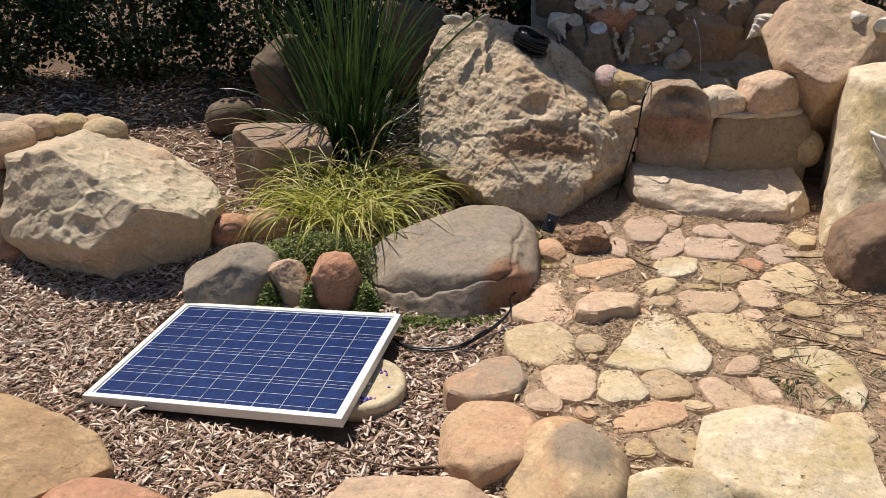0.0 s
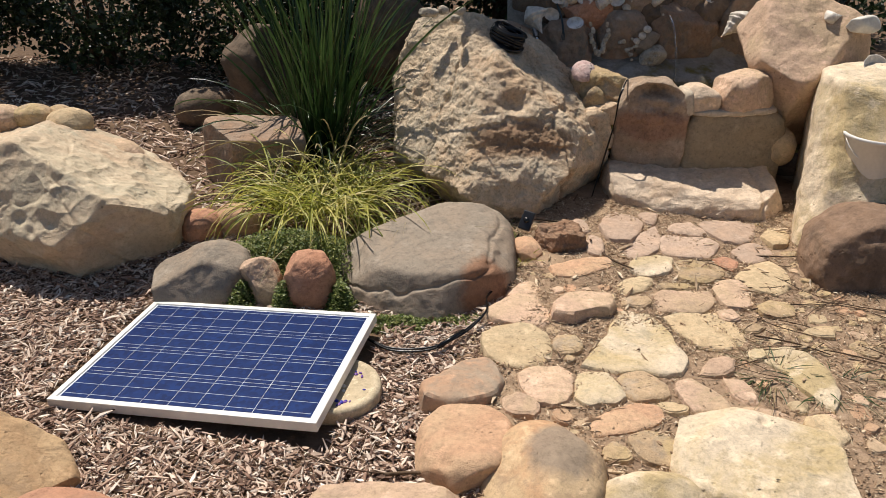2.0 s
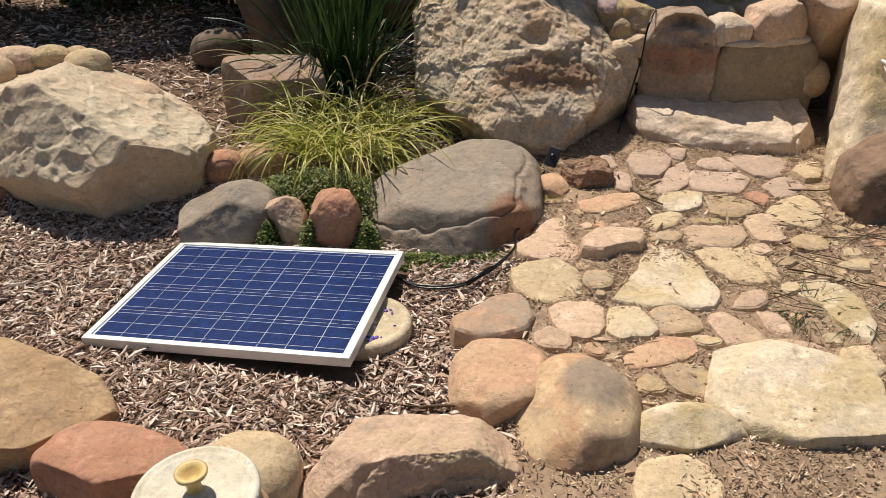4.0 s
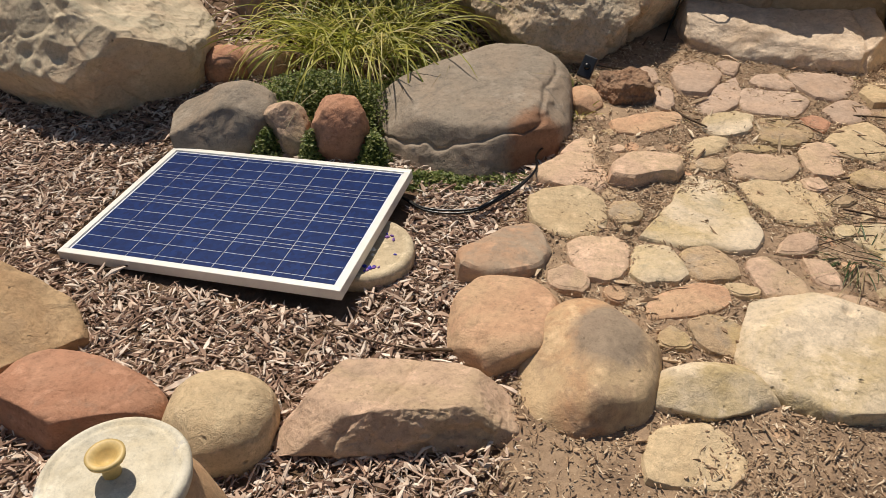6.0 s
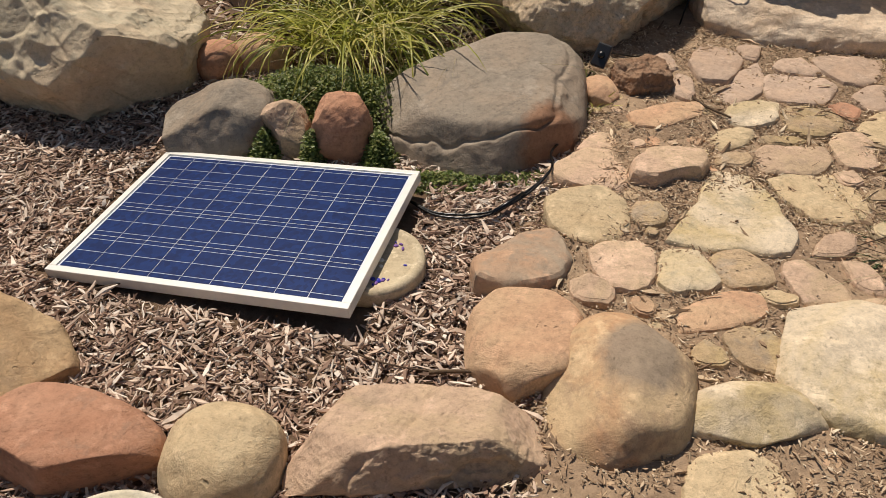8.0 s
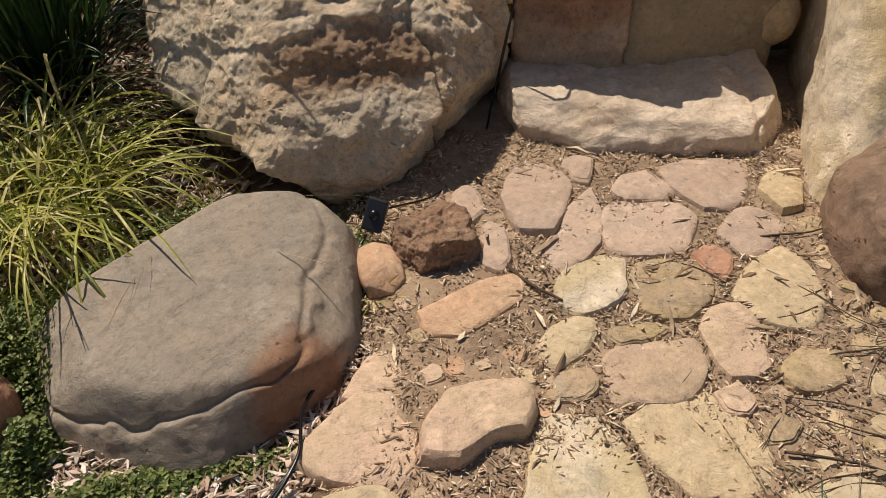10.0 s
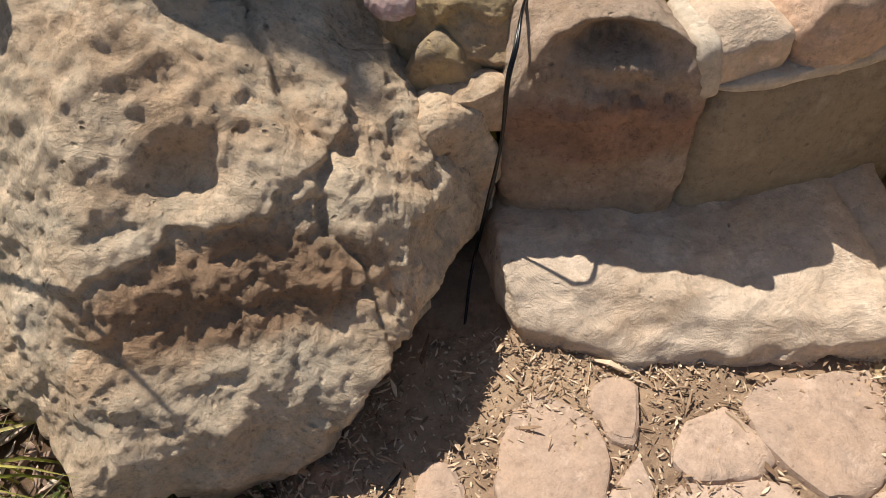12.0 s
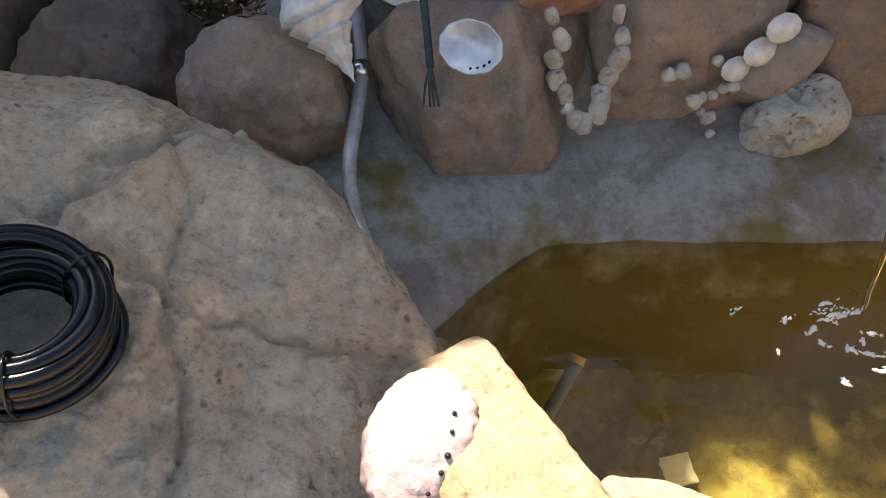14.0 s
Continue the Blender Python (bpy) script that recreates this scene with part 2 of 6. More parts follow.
rock_great = sandstone("weathered_sandstone", (0.64, 0.51, 0.36), (0.57, 0.405, 0.26), (0.45, 0.395, 0.30), 0.55, 0.6, 2.6, 3.2, lines=0.08, fine=1.6, spot=((0.07, -0.45, 0.10), (0.25, 0.13, 0.10), (0.37, 0.23, 0.135)))
rock_grey = sandstone("grey_sandstone", (0.27, 0.225, 0.175), (0.32, 0.25, 0.185), (0.21, 0.18, 0.145), 0.5, 0.15, 2.4, 1.4, fine=1.1, spot=((0.22, -0.24, 0.06), (0.13, 0.14, 0.17), (0.32, 0.17, 0.10)))
rock_pale = sandstone("pale_sandstone", PALE, (0.52, 0.40, 0.22), (0.36, 0.31, 0.22), 0.3, 0.25, 2.2, 1.6, fine=1.2)
rock_slab = sandstone("slab_sandstone", (0.66, 0.53, 0.40), (0.60, 0.45, 0.315), (0.48, 0.38, 0.285), 0.3, 0.3, 3.4, 2.2, fine=0.9)
rock_orange = sandstone("orange_sandstone", ORANGE, (0.55, 0.37, 0.23), (0.40, 0.27, 0.19), 0.25, 0.2, 3.5, 1.6, fine=1.2)
rock_yellow = sandstone("yellow_sandstone", YELLOW, (0.54, 0.40, 0.24), (0.42, 0.34, 0.22), 0.25, 0.2, 4.0, 1.6, fine=1.2)
rock_red = sandstone("red_sandstone", RED, (0.46, 0.235, 0.145), (0.34, 0.22, 0.155), 0.3, 0.2, 4.0, 1.6, fine=1.2)
rock_pink = sandstone("pink_sandstone", PINK, (0.55, 0.40, 0.26), (0.42, 0.31, 0.22), 0.25, 0.25, 3.5, 1.8, fine=1.2)
rock_back = sandstone("pond_rock", (0.31, 0.235, 0.175), (0.34, 0.225, 0.15), (0.22, 0.19, 0.145), 0.5, 0.3, 4.0, 1.6)
rock_brown = sandstone("brown_rock", BROWN, (0.27, 0.175, 0.115), (0.12, 0.085, 0.06), 0.5, 0.4, 4.0, 1.6)
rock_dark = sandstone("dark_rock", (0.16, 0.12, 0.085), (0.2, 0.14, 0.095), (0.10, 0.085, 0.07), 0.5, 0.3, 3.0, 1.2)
rock_mottled = sandstone("burnt_sandstone", (0.58, 0.42, 0.25), (0.52, 0.31, 0.175), (0.34, 0.235, 0.16), 0.45, 0.3, 3.2, 0.8, spot=((0.03, 0.03, 0.13), (0.10, 0.13, 0.09), (0.32, 0.25, 0.185)))
rock_dusty = sandstone("dusty_sandstone", (0.44, 0.325, 0.245), (0.48, 0.34, 0.245), (0.36, 0.27, 0.205), 0.4, 0.3, 5.0, 1.0)
rock_patchy = sandstone("grey_and_orange_sandstone", (0.50, 0.31, 0.195), (0.40, 0.31, 0.225), (0.33, 0.27, 0.205), 0.5, 0.2, 5.0, 0.7)
rock_wall = sandstone("dressed_sandstone", (0.50, 0.375, 0.275), (0.44, 0.30, 0.19), (0.40, 0.32, 0.225), 0.5, 0.2, 2.6, 2.8, fine=1.5, spot=((0.02, -0.13, 0.29), (0.26, 0.12, 0.09), (0.46, 0.27, 0.18)))
STONES = {"o": rock_orange, "y": rock_yellow, "g": rock_grey, "t": rock_tan, "r": rock_red, "p": rock_pink, "w": rock_pale, "m": rock_patchy, "d": rock_dusty}
rock_ochre = sandstone("ochre_sandstone", (0.42, 0.29, 0.165), (0.38, 0.245, 0.135), (0.30, 0.21, 0.13), 0.35, 0.3, 3.0, 2.0, fine=1.2)
rock_olive = sandstone("olive_sandstone", (0.37, 0.295, 0.20), (0.41, 0.32, 0.21), (0.29, 0.24, 0.165), 0.4, 0.15, 2.6, 1.6, fine=1.2)
mortar = sandstone("mortar", (0.50, 0.42, 0.32), (0.44, 0.36, 0.27), (0.36, 0.31, 0.24), 0.4, 0.4, 5.0, 0.8)
concrete = sandstone("pond_concrete", (0.25, 0.225, 0.185), (0.30, 0.28, 0.24), (0.16, 0.135, 0.10), 0.6, 0.3, 3.0, 1.0)
def drowned(m, level, weed):
    """Algae grow on a surface up to the water's level."""
    t = m.node_tree
    b = t.nodes["Principled BSDF"]
    colour = b.inputs["Base Color"].links[0].from_socket
    own = t.nodes.new("ShaderNodeTexCoord").outputs["Object"]
    height = node(t, "ShaderNodeSeparateXYZ", {"Vector": own}).outputs["Z"]
    ragged = node(t, "ShaderNodeMath", {0: height, 1: noise_of(t, own, 6.0, 5)}, operation="ADD").outputs[0]
    covered = node(t, "ShaderNodeMapRange", {"Value": ragged})
    for k, value in ((1, level + 0.42), (2, level + 0.54), (3, 1.0), (4, 0.0)):
        covered.inputs[k].default_value = value
    t.links.new(mix(t, covered.outputs[0], colour, weed), b.inputs["Base Color"])


drowned(concrete, 0.52, (0.17, 0.135, 0.045))
soil = sandstone("sandy_soil", (0.27, 0.185, 0.12), (0.36, 0.255, 0.165), (0.15, 0.1, 0.065), 0.5, 0.0, 5.0, 1.4, lines=0.0)
earth = sandstone("mulch_bed", (0.12, 0.075, 0.045), (0.17, 0.11, 0.07), (0.08, 0.05, 0.03), 0.5, 0.0, 6.0, 1.6, lines=0.0)
chips_mat = pieces("wood_chips", [(0.0, (0.12, 0.07, 0.05)), (0.25, (0.30, 0.19, 0.135)), (0.55, (0.50, 0.36, 0.27)), (0.8, (0.66, 0.53, 0.42)), (1.0, (0.78, 0.69, 0.59))])
litter_mat = pieces("dry_litter", [(0.0, (0.16, 0.1, 0.06)), (0.5, (0.4, 0.27, 0.165)), (0.8, (0.58, 0.44, 0.29)), (1.0, (0.7, 0.58, 0.42))])
leaf_dark = pieces("hedge_leaf", [(0.0, (0.012, 0.025, 0.01)), (0.6, (0.03, 0.055, 0.018)), (1.0, (0.07, 0.1, 0.035))], 0.35, 0.5, 0.25)
blade_green = pieces("strap_leaf", [(0.0, (0.018, 0.042, 0.013)), (0.6, (0.036, 0.078, 0.02)), (1.0, (0.08, 0.13, 0.04))], 0.35, 0.5, 0.25)
blade_yellow = pieces("striped_grass_leaf", [(0.0, (0.16, 0.19, 0.03)), (0.3, (0.34, 0.36, 0.06)), (0.7, (0.58, 0.54, 0.14)), (1.0, (0.72, 0.62, 0.28))], 0.4, 0.4, 0.42)
blade_dry = pieces("dry_leaf", [(0.0, (0.25, 0.19, 0.09)), (1.0, (0.5, 0.43, 0.26))], 0.6, 0.3, 0.3)
leaf_cover = pieces("creeper_leaf", [(0.0, (0.08, 0.12, 0.03)), (0.6, (0.22, 0.27, 0.075)), (1.0, (0.40, 0.40, 0.15))], 0.45, 0.4, 0.4)
bark = sandstone("bark", (0.09, 0.06, 0.04), (0.12, 0.08, 0.05), (0.06, 0.04, 0.03), 0.5, 0.0, 6.0, 1.2)

# ---- the lie of the land ----
def bed_edge(y):
    """Where the mulched bed ends and the paving begins, along x."""
    return np.interp(y, [-1, 1.3, 1.6, 1.8, 2.1, 2.4, 2.7, 3.2, 3.6, 4.5], [-0.1, 0.1, 0.12, 0.16, 0.12, 0.22, 0.40, 0.45, 0.5, 0.5])


def land(x, y):
    """The ground's height."""
    x, y = np.asarray(x, float), np.asarray(y, float)
    paved = 0.06 + 0.035 * (np.clip(y, 0, 4) - 2)
    bed = 0.005 + 0.07 * smooth(2.7, 3.6, y) + 0.05 * smooth(3.6, 5.5, y)
    k = smooth(-0.25, 0.2, x - bed_edge(y))
    h = bed * (1 - k) + paved * k
    h = h + 0.42 * smooth(4.55, 4.9, y) * smooth(0.0, 0.5, x) + 0.25 * smooth(5.0, 8.0, y)
    h = h + 0.012 * perlin(np.stack([x.ravel() * 1.7, y.ravel() * 1.7, 0 * x.ravel()], 1), 5).reshape(x.shape)
    return h


def grid_sheet(xs, ys, height):
    X, Y = np.meshgrid(xs, ys)
    v = np.stack([X, Y, height(X, Y)], -1).reshape(-1, 3)
    n, m = len(ys), len(xs)
    i = np.arange((n - 1) * m).reshape(n - 1, m)[:, :-1].ravel()
    return v, np.stack([i, i + 1, i + m + 1, i + m], 1)


far = np.array([80, 45, 25, 14, 9, 6.5])
xs = np.concatenate([-far, np.arange(-5, 5.01, 0.06), far[::-1]])
ys = np.concatenate([-far, np.arange(-5, 9.01, 0.06), 3 + far[::-1][1:]])
v, f = grid_sheet(xs, ys, land)
ground = tagged(new("ground", mesh_of("ground", v, f, earth)), "dark brown earth of a mulched garden bed", "ground", kind="structure")

# sandy soil between the paving stones
def path_height(X, Y):
    flat = np.stack([X.ravel(), Y.ravel(), 0 * X.ravel()], 1)
    wobble = perlin(flat * 5, 8).reshape(X.shape)
    rim = np.minimum.reduce([X - bed_edge(Y) + 0.06 * wobble, 0.9 * (2.75 - X) + 0.25 * wobble, 0.9 * (Y - 0.75) + 0.3 * wobble])
    return land(X, Y) + 0.018 - 0.07 * smooth(0.06, -0.06, rim) + 0.008 * fbm(flat * 9, 2, 3).reshape(X.shape)


v, f = grid_sheet(np.arange(-0.3, 3.2, 0.035), np.arange(0.4, 4.0, 0.035), path_height)
pavement = tagged(new("pavement", mesh_of("pavement", v, f, soil)), "dusty brown soil bed of a rough stone path", "pavement", kind="structure")


# ---- rocks ----
SPHERES = {}


def sphere(sub):
    if sub not in SPHERES:
        bm = bmesh.new()
        bmesh.ops.create_icosphere(bm, subdivisions=sub, radius=1)
        bm.verts.ensure_lookup_table()
        SPHERES[sub] = (np.array([v.co[:] for v in bm.verts]), [tuple(v.index for v in q.verts) for q in bm.faces])
        bm.free()
    v, q = SPHERES[sub]
    return v.copy(), q


def cups(p, seed):
    """Distance to the nearest of scattered points, one in every unit cell."""
    cell = np.floor(p).astype(np.int64)
    best = np.full(len(p), 9.0)
    for dx, dy, dz in ((a, b, c) for a in (-1, 0, 1) for b in (-1, 0, 1) for c in (-1, 0, 1)):
        c = cell + [dx, dy, dz]
        h = (c[:, 0] * 73856093) ^ (c[:, 1] * 19349663) ^ (c[:, 2] * 83492791) ^ (seed * 2654435 + 12345)
        d2 = np.zeros(len(p))
        for axis in range(3):
            h = (h * 1103515245 + 12345 + axis) & 0x7fffffff
            d2 += (c[:, axis] + ((h >> 8) & 1023) / 1024 - p[:, axis]) ** 2
        best = np.minimum(best, d2)
    return np.sqrt(best)


def rock(name, material, at, size, turn=(0, 0, 0), label="", category="rock", sub=5, power=2.8, planes=(), facets=16, crisp=0.008, lump=0.05, rough=0.02, pits=0.0, seed=0, group="", hollows=(), cracks=(), strata=0.0, front=0.0, cut=(0.66, 0.92), scallop=(), steps=(), roughness=()):
    """A boulder: a rounded block of half sizes size, flattened by planes (rows of normal and a point, in world metres) and by
    some chance facets, lumpy and rough. hollows: rows of place, width, depth; cracks: rows of normal, point, depth;
    scallop: rows of width, depth of weathered cups; steps: rows of normal, point, drop, centre, reach; roughness: rows of place, width, height; all in the world."""
    v, q = sphere(sub)
    v = v / (np.abs(v) ** power).sum(1)[:, None] ** (1 / power)
    s = np.array(size, float)
    m = s.mean()
    R = np.array(Euler([radians(a) for a in turn]).to_matrix())
    at = np.array(at, float)
    w = v * s
    rng = np.random.default_rng(900 + seed)
    for k in range(facets):
        n = rng.normal(0, 1, 3) * [1, 1, 0.8]
        n /= np.linalg.norm(n)
        h = (w @ n).max()
        over = w @ n - h * rng.uniform(*cut)
        w = w - np.outer(crisp * m / 0.3 * np.log1p(np.exp(np.clip(over / (crisp * m / 0.3), -40, 40))), n)
    planes = list(planes)
    if front:
        planes.append((0.12, -0.98, -0.14, at[0], at[1] - front * s[1], at[2]))
    for nx, ny, nz, px, py, pz in planes:
        n = np.array([nx, ny, nz], float)
        n = R.T @ (n / np.linalg.norm(n))
        p = R.T @ (np.array([px, py, pz]) - at)
        over = w @ n - p @ n
        w = w - np.outer(crisp * np.log1p(np.exp(np.clip(over / crisp, -40, 40))), n)
    nrm = v / s
    nrm /= np.linalg.norm(nrm, axis=1)[:, None]
    big = fbm(w * (0.9 / m) + seed, 11 + seed, 2)
    chips = 1 - 2 * np.abs(fbm(w * (2.2 / m) + 2 * seed, 21 + seed, 3, 0.5))
    disp = lump * m * (big + 0.35 * chips) + rough * fbm(w * 8 + seed, 23 + seed, 5, 0.6)
    if pits:
        cell = fbm(w * 15 + 3 * seed, 31 + seed, 3, 0.6)
        where = smooth(-0.2, 0.2, perlin(w * 2.4, 41 + seed))
        disp = disp - pits * smooth(0.05, 0.42, cell) * where
        ridge = np.abs(perlin(w * 3.2 + 0.3 * fbm(w * 6, 5, 2)[:, None], 51 + seed))
        disp = disp + 0.9 * pits * np.exp(-(ridge / 0.07) ** 2) * smooth(-0.1, 0.2, perlin(w * 1.7, 71 + seed))
    g = w @ R.T + at
    if strata:
        disp = disp + strata * perlin(np.stack([g[:, 0] * 2, g[:, 1] * 2, g[:, 2] * 38 + 2 * big], 1), 81 + seed)
    for k, (wide, deep) in enumerate(scallop):
        near = cups((g + 0.25 * wide * np.stack([fbm(g / wide * 0.9 + i * 7, 91 + i, 2) for i in range(3)], 1)) / wide, seed + k)
        disp = disp + deep * (near ** 2 - 0.25) * smooth(-0.30, 0.25, perlin(g * 0.5 / wide ** 0.6 + seed, 95 + k))
    for nx, ny, nz, px, py, pz, drop, cx, cy, cz, reach in steps:
        n = np.array([nx, ny, nz], float)
        n /= np.linalg.norm(n)
        side = (g - [px, py, pz]) @ n + 0.07 * fbm(g * 7, 65 + seed, 4)
        disp = disp - drop * smooth(-0.002, 0.014, side) * np.exp(-(((g - [cx, cy, cz]) ** 2).sum(1) / reach ** 2) ** 2)
    for hx, hy, hz, wide, high in roughness:
        disp = disp + high * (fbm(g * 16, 67, 4, 0.65) + 0.2) * np.exp(-((g - [hx, hy, hz]) / [wide * 1.4, wide, wide * 0.45]) ** 2 @ np.ones(3))
    for hx, hy, hz, wide, deep in hollows:
        disp = disp - deep * np.exp(-(((g - [hx, hy, hz]) ** 2).sum(1) / wide ** 2) ** 1.6)
    for nx, ny, nz, px, py, pz, deep in cracks:
        n = np.array([nx, ny, nz], float)
        n /= np.linalg.norm(n)
        dist = (g - [px, py, pz]) @ n + 0.05 * fbm(g * 6, 61 + seed, 3)
        disp = disp - deep * np.exp(-(dist / 0.009) ** 2) + 0.4 * deep * np.tanh(dist / 0.015)
    w = w + nrm * disp[:, None]
    ob = new(name, mesh_of(name, w, q, material))
    ob.matrix_world = pose(*at, *turn)
    return tagged(ob, label, category, group) if label else ob


def paving_stone(kind, x, y, lift, *radii):
    """A flat stone of the path; radii: its half widths all round, from the x axis on."""
    seed = len(pavement.children)
    n, k = 48, len(radii)
    corner = np.array([[r * math.cos(2 * math.pi * i / k), r * math.sin(2 * math.pi * i / k)] for i, r in enumerate(radii)])
    u = np.arange(n) * k / n
    i0 = np.floor(u).astype(int)
    u = (u - i0)[:, None]
    p0, p1, p2, p3 = (corner[(i0 + d) % k] for d in (-1, 0, 1, 2))
    curve = 0.5 * (2 * p1 + (p2 - p0) * u + (2 * p0 - 5 * p1 + 4 * p2 - p3) * u * u + (3 * p1 - p0 - 3 * p2 + p3) * u ** 3)
    rim = 0.45 * curve + 0.55 * (p1 * (1 - u) + p2 * u)
    mean = float(np.mean(radii))
    a = np.arctan2(rim[:, 1], rim[:, 0])
    c3 = np.stack([np.cos(a), np.sin(a), 0 * a], 1)
    rim = rim * (1.16 + 0.045 * perlin(c3 * 3.1 + seed, 3) + 0.03 * perlin(c3 * 9 + seed, 4))[:, None]
    top = lift + 0.002
    edge = 0.012 / mean
    rings = [(1.03, -0.05), (1.01, top * 0.35), (1.0 - 0.25 * edge, top * 0.80), (1.0 - 0.9 * edge, top), (0.80, top * 1.05), (0.55, top * 1.08), (0.28, top * 1.09)]
    verts = [np.concatenate([rim * s, np.full((n, 1), h)], 1) for s, h in rings] + [np.array([[0, 0, top * 1.09]])]
    v = np.concatenate(verts)
    tilt = perlin(np.array([[seed * 0.71, 0.3, 0.2], [seed * 0.53, 4.3, 0.2]]), 6) * 0.10
    up = smooth(0, top * 0.8, v[:, 2])
    v[:, 2] += up * (v[:, 0] * tilt[0] + v[:, 1] * tilt[1] + 0.006 * fbm(v * 16 * [1, 1, 0] + seed, 9, 3) + 0.010 * perlin(v * 7 * [1, 1, 0] + seed, 14))
    v[:, :2] *= 1 + (0.02 * perlin(v * 30 + seed, 15))[:, None]
    faces = [(g * n + j, g * n + (j + 1) % n, (g + 1) * n + (j + 1) % n, (g + 1) * n + j) for g in range(len(rings) - 1) for j in range(n)]
    faces += [((len(rings) - 1) * n + j, (len(rings) - 1) * n + (j + 1) % n, len(rings) * n) for j in range(n)]
    ob = part("paving_stone", mesh_of("paving_stone", v, faces, STONES[kind]), None, pavement)
    ob.data.set_sharp_from_angle(angle=radians(32))
    ob.location = (x, y, float(land(np.array([x]), np.array([y]))[0]) + 0.010)
    return ob


# great boulders
rock("boulder", rock_great, (0.44, 3.98, 0.38), (0.60, 0.66, 0.72), (0, 0, 0), "huge weathered tan boulder with pitted face beside the pond", "boulder", 8, 2.8,
     planes=[(0.04, -0.69, 0.72, 0.5, 3.66, 0.63), (-0.35, -0.48, 0.80, 0.17, 3.68, 0.60), (0.50, -0.22, 0.84, 0.58, 4.0, 0.755), (0.05, -0.80, 0.60, 0.5, 3.595, 0.57), (0, -1, -0.08, 0.4, 3.385, 0.2), (0.68, -0.54, -0.50, 0.665, 3.5, 0.164), (0.50, -0.50, -0.70, 0.53, 3.45, 0.03), (0.95, -0.25, 0.1, 1.0, 3.83, 0.3), (0.75, -0.5, 0.4, 0.9, 3.80, 0.5),
             (-1, -0.3, 0.1, -0.13, 3.9, 0.4), (-0.62, -0.55, 0.56, 0.23, 3.42, 0.31), (-0.62, -0.45, -0.64, 0.26, 3.46, 0.16), (0.80, 0.52, 0.30, 0.765, 4.30, 0.68), (0.48, 0.62, 0.62, 0.60, 4.42, 0.78), (0.05, 0.35, 0.9, 0.3, 4.3, 0.95), (0.2, -0.5, -0.85, 0.5, 3.5, 0.05)],
     facets=4, cut=(0.92, 0.99), crisp=0.012, lump=0.016, rough=0.019, pits=0.006, seed=2, strata=0.003, scallop=[(0.16, 0.024), (0.06, 0.013), (0.025, 0.005)], roughness=[(0.50, 3.50, 0.47, 0.17, 0.014)],
     hollows=[(0.48, 3.665, 0.625, 0.062, 0.045), (0.478, 3.775, 0.74, 0.034, 0.024), (0.607, 3.751, 0.69, 0.028, 0.018), (0.78, 3.79, 0.62, 0.03, 0.016), (0.83, 3.76, 0.54, 0.03, 0.018), (0.74, 3.72, 0.57, 0.026, 0.018), (0.80, 3.70, 0.50, 0.022, 0.014), (0.22, 3.60, 0.54, 0.03, 0.014)],
     steps=[(0.15, -0.5, -0.85, 0.52, 3.60, 0.575, 0.020, 0.50, 3.53, 0.48, 0.26), (0.93, -0.35, -0.1, 0.69, 3.74, 0.61, 0.018, 0.74, 3.74, 0.58, 0.17), (0.2, -0.4, -0.9, 0.85, 3.66, 0.42, 0.018, 0.80, 3.62, 0.35, 0.2)],
     cracks=[(0.12, 0.98, -0.1, 0.72, 4.135, 0.74, 0.024), (0.75, -0.64, 0.1, 0.53, 4.32, 0.83, 0.026), (0.97, 0.15, 0.1, 0.60, 4.05, 0.78, 0.016)])
rock("boulder", rock_boulder, (-1.62, 3.25, 0.19), (0.52, 0.50, 0.44), (0, 10, -6), "large pitted tan sandstone boulder half in shade", "boulder", 8, 2.7,
     planes=[(0.45, 0.08, 0.88, -1.48, 3.2, 0.45), (-0.25, 0.05, 0.96, -1.865, 3.2, 0.535), (0.30, -0.35, 0.88, -1.33, 3.0, 0.43), (0.80, -0.15, 0.58, -1.15, 3.08, 0.30), (0.55, -0.79, -0.30, -1.372, 2.893, 0.302), (0.85, -0.45, -0.25, -1.13, 3.03, 0.20), (-0.11, -0.80, 0.59, -1.372, 2.893, 0.312), (-0.45, -0.78, 0.42, -1.66, 2.93, 0.32),
             (-0.93, -0.3, 0.2, -2.0, 3.15, 0.3), (-0.30, -0.82, -0.48, -1.52, 2.885, 0.16), (0.12, -0.74, -0.66, -1.40, 2.91, 0.06), (-0.6, -0.6, -0.5, -1.85, 3.0, 0.10)],
     facets=2, cut=(0.93, 0.99), crisp=0.006, lump=0.012, rough=0.006, pits=0.004, seed=4, strata=0.002, scallop=[(0.17, 0.020), (0.085, 0.026), (0.04, 0.004)],
     hollows=[(-1.84, 2.96, 0.42, 0.034, 0.028), (-1.78, 2.98, 0.46, 0.028, 0.024), (-1.70, 2.97, 0.41, 0.026, 0.020), (-1.86, 2.95, 0.32, 0.03, 0.022), (-1.76, 2.93, 0.35, 0.026, 0.018), (-1.66, 2.92, 0.31, 0.03, 0.016), (-1.80, 2.92, 0.26, 0.03, 0.016), (-1.60, 2.90, 0.25, 0.025, 0.014), (-1.70, 2.91, 0.23, 0.024, 0.014), (-1.52, 2.90, 0.29, 0.022, 0.010)],
     cracks=[(0.80, 0.3, 0.45, -1.44, 2.93, 0.34, 0.008), (0.45, 0.2, -0.85, -1.60, 2.98, 0.40, 0.006)])
